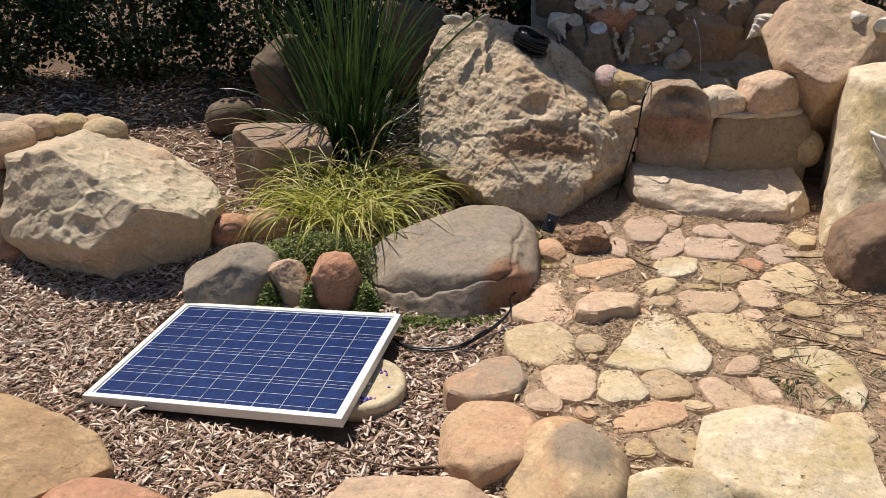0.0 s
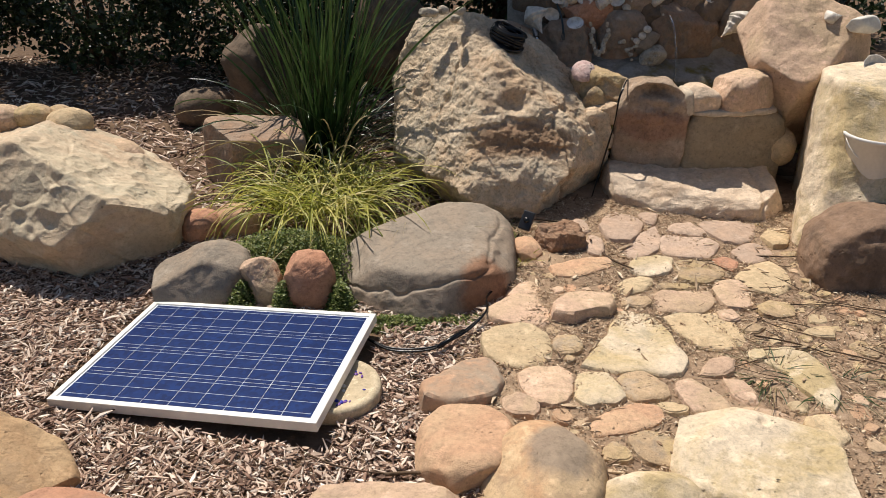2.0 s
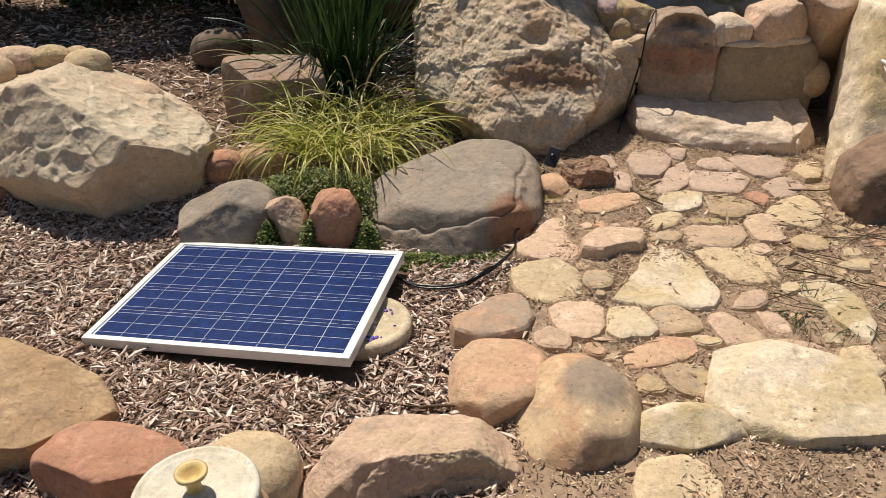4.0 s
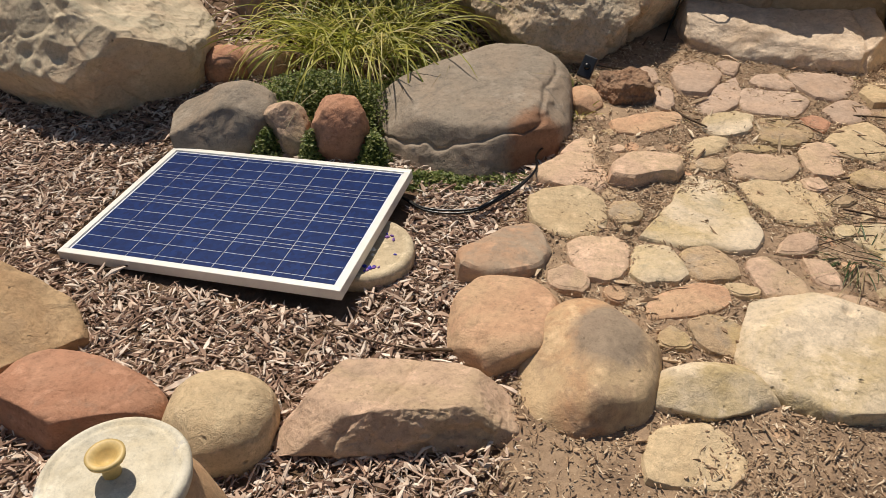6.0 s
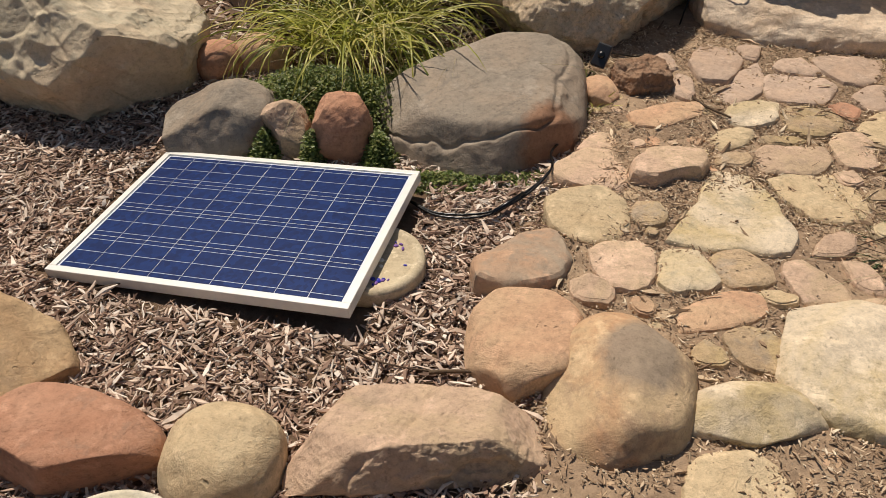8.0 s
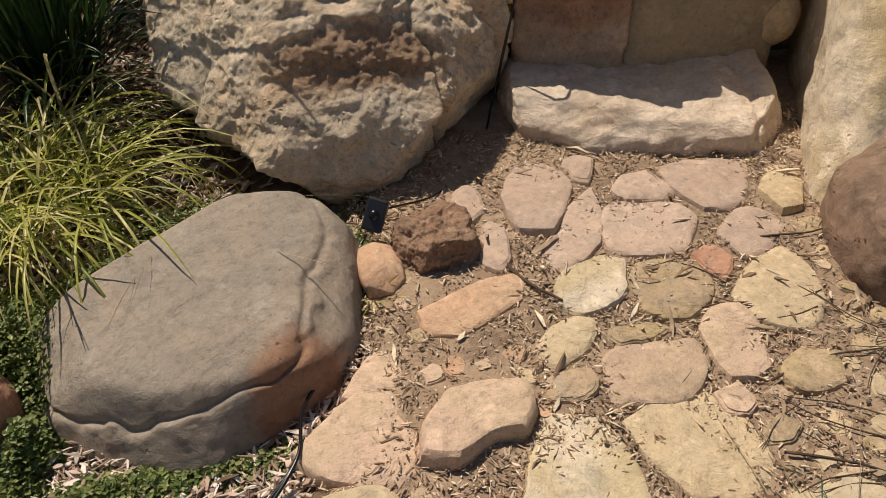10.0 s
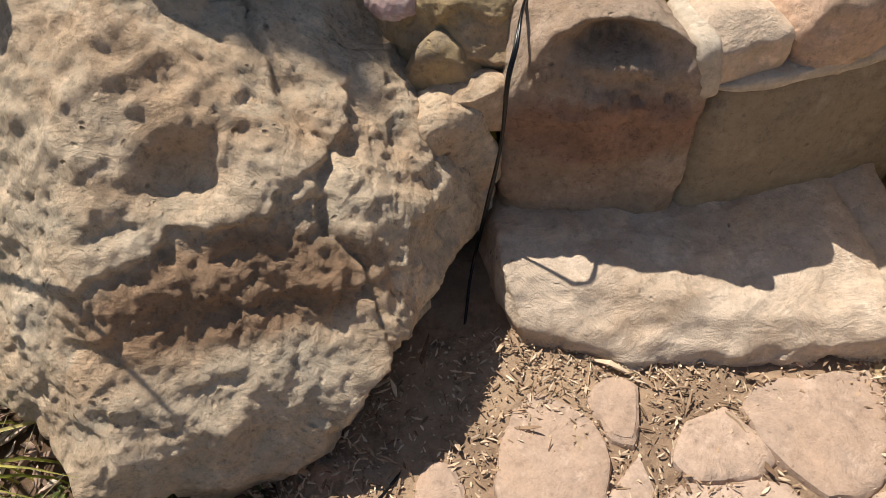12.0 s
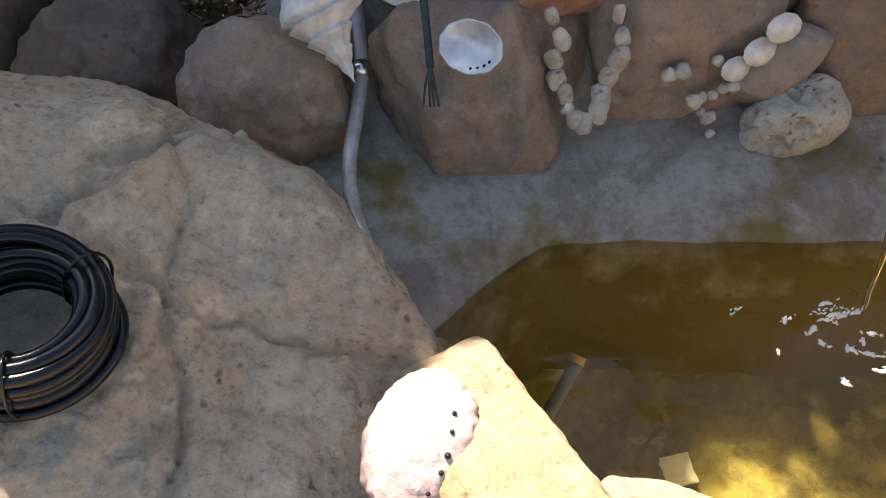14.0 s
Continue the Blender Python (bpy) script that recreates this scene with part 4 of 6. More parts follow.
paving_stone("t", 1.412, 2.544, 0.018, .065, .080, .057, .056, .051, .059, .072, .072, .060, .051, .052, .069)
paving_stone("t", 1.262, 2.412, 0.018, .044, .038, .043, .030, .030, .030, .039, .044, .033, .030, .030, .030)
paving_stone("y", 1.512, 2.384, 0.018, .051, .056, .043, .038, .035, .044, .060, .052, .037, .037, .050, .044)
paving_stone("t", 1.064, 2.725, 0.018, .081, .052, .031, .030, .031, .055, .072, .063, .032, .030, .030, .043)
paving_stone("t", 0.869, 2.607, 0.018, .058, .057, .046, .039, .043, .052, .054, .062, .043, .042, .042, .050)
paving_stone("d", 0.763, 3.268, 0.02, .046, .053, .075, .079, .053, .040, .042, .059, .073, .076, .055, .055)
paving_stone("y", 1.262, 1.837, 0.018, .060, .065, .079, .067, .065, .060, .055, .067, .077, .070, .056, .061)
paving_stone("d", 1.133, 3.374, 0.02, .038, .057, .063, .058, .053, .051, .044, .045, .064, .071, .046, .036)
paving_stone("w", 1.211, 2.244, 0.018, .030, .043, .041, .032, .030, .030, .030, .036, .043, .033, .030, .030)
paving_stone("y", 0.560, 1.390, 0.018, .106, .100, .097, .080, .089, .093, .101, .119, .084, .074, .086, .098)

def fillers():
    """Small stones trodden into the gaps of the path."""
    rng = random.Random(77)
    taken = [(o.location.x, o.location.y, 0.5 * (o.dimensions.x + o.dimensions.y) / 2) for o in pavement.children]
    taken += [(1.03, 1.70, 0.30), (0.66, 1.58, 0.14), (0.35, 1.64, 0.20), (0.13, 1.80, 0.19), (0.62, 3.16, 0.12), (2.03, 2.84, 0.36), (1.46, 3.58, 0.3), (0.06, 2.88, 0.38), (1.2, 3.62, 0.25), (1.75, 3.6, 0.25)]
    made = 0
    for trial in range(6000):
        x, y = rng.uniform(0.3, 1.9), rng.uniform(1.45, 3.4)
        room = min(math.hypot(x - a, y - b) - r for a, b, r in taken)
        if x < float(bed_edge(y)) + 0.05 or room < 0.022:
            continue
        r = min(room * 0.95, rng.uniform(0.02, 0.06))
        paving_stone(rng.choice("tttpypyo"), x, y, rng.uniform(0.006, 0.014), *(r * rng.uniform(0.65, 1.15) for _ in range(9)))
        taken.append((x, y, r))
        made += 1
        if made == 130:
            break


bpy.context.view_layer.update()
fillers()



# ---- solar panel ----
def solar_panel(at):
    W, D, T = 0.94, 0.67, 0.035
    white = plain("white_aluminium", (0.78, 0.76, 0.70), 0.35, 0.1, 0.5, 0.06, 30)
    sheet = plain("backsheet", (0.74, 0.76, 0.80), 0.15, 0, 0.5, 0.02)
    m, t, b = nodes_of("solar_cell")
    co, rnd = coords(t, 40.0)
    cell = node(t, "ShaderNodeTexVoronoi", {"Vector": co}, Scale=70.0)
    c = mix(t, ramp(t, cell.outputs["Color"], (0.2, (0,)), (0.9, (1,))), (0.0028, 0.013, 0.072), (0.006, 0.029, 0.135))
    c = mix(t, node(t, "ShaderNodeMath", {0: rnd}, operation="MULTIPLY").outputs[0], c, (0.006, 0.021, 0.095))
    t.links.new(c, b.inputs["Base Color"])
    b.inputs["Roughness"].default_value, b.inputs["Coat Weight"].default_value, b.inputs["Coat Roughness"].default_value = 0.4, 0.12, 0.1
    b.inputs["Specular IOR Level"].default_value = 0.12
    silver = plain("busbar", (0.50, 0.54, 0.63), 0.3, 0.4)
    black = plain("black_plastic", (0.02, 0.02, 0.022), 0.45)
    p = thing("solar_panel", "blue solar panel in a white metal frame, propped on a disc", "solar panel")
    p.matrix_world = at
    rim = 0.022
    fr = part("frame", box(bmesh.new(), -W / 2, W / 2, -D / 2, -D / 2 + rim, -T, 0, 0.002), white, p, "white aluminium frame")
    part("frame", box(bmesh.new(), -W / 2, W / 2, D / 2 - rim, D / 2, -T, 0, 0.002), white, p)
    part("frame", box(bmesh.new(), -W / 2, -W / 2 + rim, -D / 2 + rim, D / 2 - rim, -T, -0.0004, 0.002), white, p)
    part("frame", box(bmesh.new(), W / 2 - rim, W / 2, -D / 2 + rim, D / 2 - rim, -T, -0.0004, 0.002), white, p)
    back = part("backsheet", box(bmesh.new(), -W / 2 + rim, W / 2 - rim, -D / 2 + rim, D / 2 - rim, -0.012, -0.006), sheet, p, "pale backing sheet seen as lines between the cells")
    part("junction_box", box(bmesh.new(), -0.06, 0.06, 0.2, 0.29, -0.032, -0.012, 0.003), black, p)
    iw, idp = W - 2 * rim - 0.014, D - 2 * rim - 0.012
    cw, cd = iw / 9, idp / 4
    me = bpy.data.meshes.new("cell")
    bm = box(bmesh.new(), -cw / 2 + 0.0013, cw / 2 - 0.0013, -cd / 2 + 0.0016, cd / 2 - 0.0016, -0.006, -0.0048)
    bm.to_mesh(me)
    bm.free()
    me.materials.append(m)
    for i in range(9):
        for j in range(4):
            part("cell", me, None, p).location = (-iw / 2 + cw * (i + 0.5), -idp / 2 + cd * (j + 0.5), 0)
    for j in range(4):
        for k in (0.13, 0.5, 0.87):
            y = -idp / 2 + cd * (j + k)
            part("busbar", box(bmesh.new(), -iw / 2 + 0.004, iw / 2 - 0.004, y - 0.0009, y + 0.0009, -0.0048, -0.0044), silver, p)
    return p


panel_x, panel_y = Vector((0.924, -0.214, 0.066)).normalized(), Vector((0.17, 0.665, 0.0))
panel_z = panel_x.cross(panel_y).normalized()
panel_y = panel_z.cross(panel_x)
m = Matrix((panel_x, panel_y, panel_z)).transposed().to_4x4()
m.translation = (-0.696, 2.30, 0.064)
solar_panel(m)


# ---- round objects ----
def mosaic_disc():
    clay = sandstone("cast_clay", (0.50, 0.42, 0.29), (0.44, 0.36, 0.24), (0.32, 0.25, 0.17), 0.3, 0.2, 8, 0.4)
    d = thing("stepping_stone", "round cast stepping stone inlaid with shells and blue glass", "stepping stone")
    d.location = (-0.285, 2.125, 0.030)
    v, f = lathe([(0.0, -0.03), (0.150, -0.03), (0.158, -0.015), (0.158, 0.015), (0.152, 0.028), (0.138, 0.030), (0.128, 0.024), (0.118, 0.020), (0.0, 0.020)], 56, 0.002)
    part("disc", mesh_of("disc", v, f, clay), None, d)
    cols = [plain("inlay_" + n, c, 0.3) for n, c in (("blue", (0.03, 0.03, 0.35)), ("white", (0.7, 0.66, 0.6)), ("violet", (0.2, 0.1, 0.35)), ("pink", (0.6, 0.35, 0.3)))]
    rng = random.Random(5)
    for k in range(46):
        a, r = rng.uniform(0, 6.283), (rng.uniform(0.085, 0.112) if k < 26 else rng.uniform(0.0, 0.08))
        bm = bmesh.new()
        bmesh.ops.create_icosphere(bm, subdivisions=1, radius=rng.uniform(0.005, 0.010))
        bmesh.ops.scale(bm, vec=(1, rng.uniform(0.5, 1), 0.5), verts=bm.verts)
        part("inlay", bm, cols[rng.choice((0, 0, 2, 1)) if k < 26 else rng.choice((1, 1, 3))], d).matrix_local = pose(r * math.cos(a), r * math.sin(a), 0.021, 0, 0, rng.uniform(0, 360))


mosaic_disc()


def clay_jar():
    paint = sandstone("chalky_paint", (0.72, 0.67, 0.54), (0.68, 0.60, 0.44), (0.50, 0.48, 0.46), 0.25, 0.2, 6, 0.3)
    clay = sandstone("terracotta", (0.60, 0.40, 0.23), (0.55, 0.34, 0.19), (0.42, 0.28, 0.17), 0.3, 0.2, 6, 0.3)
    ochre = plain("ochre_glaze", (0.58, 0.42, 0.17), 0.5, 0, 0.4, 0.2)
    j = thing("lidded_jar", "terracotta jar with a chalky white lid and ochre knob", "jar")
    j.location = (-0.458, 0.935, 0.0)
    v, f = lathe([(0.0, -0.03), (0.10, -0.03), (0.11, 0.0), (0.135, 0.12), (0.146, 0.26), (0.140, 0.38), (0.118, 0.47), (0.098, 0.515), (0.094, 0.535), (0.0, 0.535)], 56, 0.002)
    part("body", mesh_of("body", v, f, clay), None, j, "rounded terracotta body")
    v, f = lathe([(0.0, 0.530), (0.096, 0.531), (0.104, 0.537), (0.106, 0.552), (0.102, 0.560), (0.094, 0.561), (0.090, 0.556), (0.086, 0.560), (0.082, 0.558), (0.0, 0.564)], 64, 0.0010)
    lid = part("lid", mesh_of("lid", v, f, paint), None, j, "chalky white lid with a raised double rim")
    v, f = lathe([(0.0, 0.562), (0.013, 0.564), (0.011, 0.580), (0.019, 0.592), (0.026, 0.598), (0.027, 0.604), (0.022, 0.606), (0.014, 0.598), (0.009, 0.590), (0.0, 0.588)], 32)
    part("knob", mesh_of("knob", v, f, ochre), None, lid, "ochre ring-shaped knob")


clay_jar()


# ---- pond ----
v, f = grid_sheet(np.arange(0.60, 2.4, 0.05), np.arange(3.93, 4.60, 0.05), lambda X, Y: 0.30 + 0.02 * perlin(np.stack([X.ravel() * 4, Y.ravel() * 4, 0 * X.ravel()], 1), 3).reshape(X.shape))
algae = sandstone("algae_floor", (0.34, 0.27, 0.06), (0.22, 0.18, 0.045), (0.10, 0.085, 0.03), 0.4, 0.0, 4.0, 0.8)
tagged(new("pond_floor", mesh_of("pond_floor", v, f, algae)), "algae-covered pond floor under shallow water", "pond floor", kind="structure")
v, f = grid_sheet(np.arange(0.55, 2.41, 0.04), np.linspace(0, 1, 30), lambda X, Y: 0 * X)
s = v[:, 1]
yy = np.interp(s, [0, 0.3, 0.55, 1.0], [4.29, 4.46, 4.70, 4.92])
zz = np.interp(s, [0, 0.3, 0.55, 1.0], [0.24, 0.565, 0.66, 1.12])
bow = 0.30 * smooth(1.06, 0.72, v[:, 0]) * (1 - smooth(0.30, 0.52, s))
v = np.stack([v[:, 0], yy - bow + 0.02 * fbm(v * 5, 3, 3), zz + 0.015 * fbm(v * 6, 7, 3)], 1)
tagged(new("pond_wall", mesh_of("pond_wall", v, f, concrete)), "grey concrete apron and back wall of the pond", "pond wall", kind="structure")

m, t, b = nodes_of("pond_water")
b.inputs["Base Color"].default_value = (0.64, 0.57, 0.31, 1)
b.inputs["Roughness"].default_value, b.inputs["Transmission Weight"].default_value, b.inputs["IOR"].default_value = 0.03, 1.0, 1.33
co = t.nodes.new("ShaderNodeTexCoord").outputs["Object"]
t.links.new(node(t, "ShaderNodeBump", {"Height": noise_of(t, co, 9.0, 3, 0.5, 0.6)}, Strength=0.25, Distance=0.02).outputs[0], b.inputs["Normal"])
v, f = grid_sheet(np.arange(0.60, 2.4, 0.03), np.arange(3.90, 4.62, 0.03), lambda X, Y: 0.555 + 0.0025 * perlin(np.stack([X.ravel() * 11, Y.ravel() * 11, 0 * X.ravel()], 1), 4).reshape(X.shape))
water = tagged(new("water", mesh_of("water", v, f, m)), "murky green-brown pond water", "water", kind="structure")
water.visible_shadow = False

# rocks of the pond's back wall
rock("wall_rock", rock_back, (0.94, 4.70, 0.70), (0.20, 0.14, 0.18), (0, 0, 0), "rounded brown rock set in the pond's back wall", "rock", 6, 2.6, facets=9, lump=0.07, rough=0.012, seed=60, crisp=0.006, scallop=[(0.11, 0.030), (0.04, 0.009)], group="back wall rocks")
rock("wall_rock", rock_red, (1.03, 4.84, 0.90), (0.22, 0.16, 0.10), (0, 6, 0), "red flat rock on the pond's back wall", "rock", 6, 2.8, facets=9, lump=0.07, rough=0.014, seed=61, crisp=0.006, scallop=[(0.11, 0.030), (0.04, 0.009)], group="back wall rocks")
rock("wall_rock", rock_back, (1.26, 4.78, 0.76), (0.17, 0.12, 0.17), (0, 0, 0), "greenish grey rock in the pond's back wall", "rock", 6, 2.8, facets=9, lump=0.07, rough=0.012, seed=62, crisp=0.006, scallop=[(0.11, 0.030), (0.04, 0.009)], group="back wall rocks")
rock("wall_rock", rock_back, (1.66, 4.80, 0.82), (0.22, 0.14, 0.24), (0, 0, 8), "dark rock of the pond's back wall", "rock", 6, 2.8, facets=9, lump=0.08, rough=0.016, seed=63, crisp=0.006, scallop=[(0.11, 0.030), (0.04, 0.009)], group="back wall rocks")
rock("wall_rock", rock_back, (2.06, 4.80, 0.80), (0.2, 0.16, 0.26), (0, 0, 0), "brown rock of the pond's back wall", "rock", 6, 2.8, facets=9, lump=0.08, rough=0.016, seed=64, crisp=0.006, scallop=[(0.11, 0.030), (0.04, 0.009)], group="back wall rocks")
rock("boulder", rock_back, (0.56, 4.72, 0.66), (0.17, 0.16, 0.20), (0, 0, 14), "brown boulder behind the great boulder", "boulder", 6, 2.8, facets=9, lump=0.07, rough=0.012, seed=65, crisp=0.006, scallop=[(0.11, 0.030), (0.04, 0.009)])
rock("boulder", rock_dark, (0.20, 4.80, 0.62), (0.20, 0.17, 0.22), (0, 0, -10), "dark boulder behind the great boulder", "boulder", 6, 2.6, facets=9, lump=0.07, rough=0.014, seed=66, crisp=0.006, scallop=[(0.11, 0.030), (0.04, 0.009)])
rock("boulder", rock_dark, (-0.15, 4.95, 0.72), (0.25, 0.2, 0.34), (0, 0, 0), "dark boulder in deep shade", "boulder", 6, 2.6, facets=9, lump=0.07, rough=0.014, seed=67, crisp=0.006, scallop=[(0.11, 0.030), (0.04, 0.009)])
rng = random.Random(44)
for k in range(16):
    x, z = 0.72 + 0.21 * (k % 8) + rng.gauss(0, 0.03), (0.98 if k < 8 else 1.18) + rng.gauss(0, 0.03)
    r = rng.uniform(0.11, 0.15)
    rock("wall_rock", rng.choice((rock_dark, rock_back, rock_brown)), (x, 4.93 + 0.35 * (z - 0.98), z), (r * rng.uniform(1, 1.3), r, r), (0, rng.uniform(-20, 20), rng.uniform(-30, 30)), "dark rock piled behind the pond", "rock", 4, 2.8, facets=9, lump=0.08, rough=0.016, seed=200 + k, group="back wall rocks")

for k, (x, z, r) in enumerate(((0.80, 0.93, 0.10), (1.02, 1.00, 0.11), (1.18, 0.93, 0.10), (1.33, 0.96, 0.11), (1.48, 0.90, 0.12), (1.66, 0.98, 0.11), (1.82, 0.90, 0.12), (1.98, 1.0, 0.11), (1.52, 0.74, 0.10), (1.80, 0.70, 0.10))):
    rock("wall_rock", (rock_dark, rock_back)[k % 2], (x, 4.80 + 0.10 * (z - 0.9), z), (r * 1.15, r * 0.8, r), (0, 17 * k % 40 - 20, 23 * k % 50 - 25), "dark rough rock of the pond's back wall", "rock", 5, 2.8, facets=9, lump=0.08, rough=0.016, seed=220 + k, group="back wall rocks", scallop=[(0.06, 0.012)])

# splash where the water falls in
foam_mat = plain("foam", (0.75, 0.75, 0.7), 0.3, 0, 0.5)
pile = Pile()
rng = random.Random(21)
for arc in range(34):
    a, r, bend = rng.uniform(0, 6.283), 0.02 + abs(rng.gauss(0, 0.07)), rng.uniform(0.15, 0.6)
    cx, cy = 1.48 + rng.gauss(0, 0.05), 4.27 + rng.gauss(0, 0.02)
    for k in range(rng.randint(3, 12)):
        q = a + bend * k / 8 / max(r, 0.04) * 0.06
        bm_v, bm_f = sphere(1)
        s = rng.uniform(0.0008, 0.0034) * rng.choice((1, 1, 1, 1.7))
        e = bm_v * [s * rng.uniform(0.8, 2.2), s * rng.uniform(0.5, 1), s * 0.45]
        yaw = q + 1.57 + rng.gauss(0, 0.4)
        e = np.stack([e[:, 0] * math.cos(yaw) - e[:, 1] * math.sin(yaw), e[:, 0] * math.sin(yaw) + e[:, 1] * math.cos(yaw), e[:, 2]], 1)
        pile.add(e + [cx + 1.4 * r * math.cos(q) + rng.gauss(0, 0.002), cy + 0.6 * r * math.sin(q) + rng.gauss(0, 0.002), 0.557], bm_f)
tagged(new("foam", pile.mesh("foam", foam_mat)), "white bubbles on the pond where water falls in", "foam", kind="stuff")

stream_v, stream_f = tube(spline([(1.47, 4.52, 0.93), (1.475, 4.44, 0.88), (1.48, 4.37, 0.78), (1.485, 4.33, 0.66), (1.487, 4.315, 0.553)], 10), 0.006, 12, 0.6)
stream_v = stream_v + 0.003 * np.stack([perlin(stream_v * 40, 61), perlin(stream_v * 40, 62), perlin(stream_v * 20, 63)], 1)
glassy, t, b = nodes_of("falling_water")
b.inputs["Roughness"].default_value, b.inputs["Transmission Weight"].default_value, b.inputs["IOR"].default_value = 0.05, 1.0, 1.33
ob = tagged(new("water_stream", mesh_of("water_stream", stream_v, stream_f, glassy)), "thin clear stream of water falling into the pond", "water")
ob.visible_shadow = False

p = thing("pump_outlet", "sunken grey pump hose end below the water", "hose")
grey_hose = plain("grey_hose", (0.16, 0.16, 0.16), 0.4)
part("tube", mesh_of("tube", *tube(spline([(1.0, 4.13, 0.44), (1.04, 4.19, 0.47), (1.075, 4.25, 0.50)], 6), 0.011, 12), grey_hose), None, p)
part("nozzle", mesh_of("nozzle", *tube([(1.073, 4.247, 0.499), (1.079, 4.258, 0.504)], 0.012, 12), plain("tan_plastic", (0.55, 0.38, 0.18), 0.5)), None, p, "tan plastic nozzle")
bm = box(bmesh.new(), -0.022, 0.022, -0.022, 0.022, -0.004, 0.004, 0.001)
me = bpy.data.meshes.new("tile")
bm.to_mesh(me)
bm.free()
me.materials.append(plain("pale_tile", (0.5, 0.46, 0.3), 0.6, 0, 0.4, 0.2))
ob = tagged(new("tile", me), "small pale tile lying on the pond floor", "tile")
ob.matrix_world = pose(1.225, 4.14, 0.335, 4, -3, 12)


# ---- mulch and litter ----
grit_mat = pieces("grit", [(0.0, (0.2, 0.14, 0.09)), (0.5, (0.42, 0.31, 0.2)), (1.0, (0.62, 0.5, 0.36))])


def heap_of_chips(name, label, count, spot, length, width, material, seed, lift=0.012, tilt=16, sunk=0.002):
    rng = np.random.default_rng(seed)
    P = np.zeros((0, 2))
    while len(P) < count:
        P = np.concatenate([P, spot(rng, count)])
    P = P[:count]
    L = rng.gamma(3.0, length / 3.0, count).clip(length * 0.3, length * 2.6)
    W = rng.uniform(0.5, 1.4, count) * width
    T = W * rng.uniform(0.15, 0.5, count)
    yaw = rng.uniform(0, np.pi, count)
    pit, rol = np.radians(rng.normal(0, tilt, count)), np.radians(rng.normal(0, tilt * 1.4, count))
    bend = rng.normal(0, 0.10, count)
    base = np.array([[-1, -0.35, 0], [-1, 0.35, 0], [0, 0.9, 0], [0, -0.9, 0], [1, -0.25, 0], [1, 0.35, 0]])
    V = np.zeros((count, 12, 3))
    for k, (bx, by, _) in enumerate(base):
        for s in (0, 1):
            V[:, k + 6 * s, 0] = bx * L / 2 * rng.uniform(0.8, 1.2, count)
            V[:, k + 6 * s, 1] = by * W / 2 * rng.uniform(0.6, 1.3, count)
            V[:, k + 6 * s, 2] = (s - 0.5) * T + bend * L * (1 - bx * bx)
    c, s_ = np.cos(rol)[:, None], np.sin(rol)[:, None]
    y, z = V[..., 1] * c - V[..., 2] * s_, V[..., 1] * s_ + V[..., 2] * c
    c, s_ = np.cos(pit)[:, None], np.sin(pit)[:, None]
    x, z = V[..., 0] * c - z * s_, V[..., 0] * s_ + z * c
    c, s_ = np.cos(yaw)[:, None], np.sin(yaw)[:, None]
    x, y = x * c - y * s_, x * s_ + y * c
    h = land(P[:, 0], P[:, 1]) + rng.uniform(sunk, lift, count)
    V = np.stack([x + P[:, :1], y + P[:, 1:], z + h[:, None]], -1).reshape(-1, 3)
    one = np.array([[0, 3, 2, 1], [3, 4, 5, 2], [6, 7, 8, 9], [9, 8, 11, 10], [0, 1, 7, 6], [1, 2, 8, 7], [2, 5, 11, 8], [5, 4, 10, 11], [4, 3, 9, 10], [3, 0, 6, 9]])
    F = (one[None] + 12 * np.arange(count)[:, None, None]).reshape(-1, 4)
    return tagged(new(name, mesh_of(name, V, F, material, False)), label, "mulch", kind="stuff")


def fade(p, x0, x1, y0, y1, rng):
    """Thins out towards the borders, unevenly."""
    d = np.minimum.reduce([p[:, 0] - x0, x1 - p[:, 0], p[:, 1] - y0, y1 - p[:, 1]]) + 0.35 * perlin(np.stack([p[:, 0] * 1.3, p[:, 1] * 1.3, 0 * p[:, 0]], 1), 19)
    return d > rng.uniform(0, 0.5, len(p))


def bed_spot(x0, x1, y0, y1):
    def pick(rng, n):
        p = np.stack([rng.uniform(x0, x1, n), rng.uniform(y0, y1, n)], 1)
        p = p[fade(p, x0, x1 + 1, y0, y1 + 0.6, rng)]
        dx, dy = p[:, 0] + 0.696, p[:, 1] - 2.30
        under = (np.abs(0.974 * dx - 0.226 * dy) < 0.50) & (np.abs(0.226 * dx + 0.974 * dy) < 0.36)
        return p[~under & (p[:, 0] < bed_edge(p[:, 1]) + rng.normal(0, 0.05, len(p)))]
    return pick


def path_spot(x0, x1, y0, y1):
    def pick(rng, n):
        p = np.stack([rng.uniform(x0, x1, n), rng.uniform(y0, y1, n)], 1)
        p = p[fade(p, x0 - 1, x1, y0, y1 + 1, rng)]
        clump = perlin(np.stack([p[:, 0] * 4, p[:, 1] * 4, 0 * p[:, 0]], 1), 12)
        return p[(p[:, 0] > bed_edge(p[:, 1]) - 0.04) & (clump > rng.uniform(-0.8, 0.5, len(p)))]
    return pick


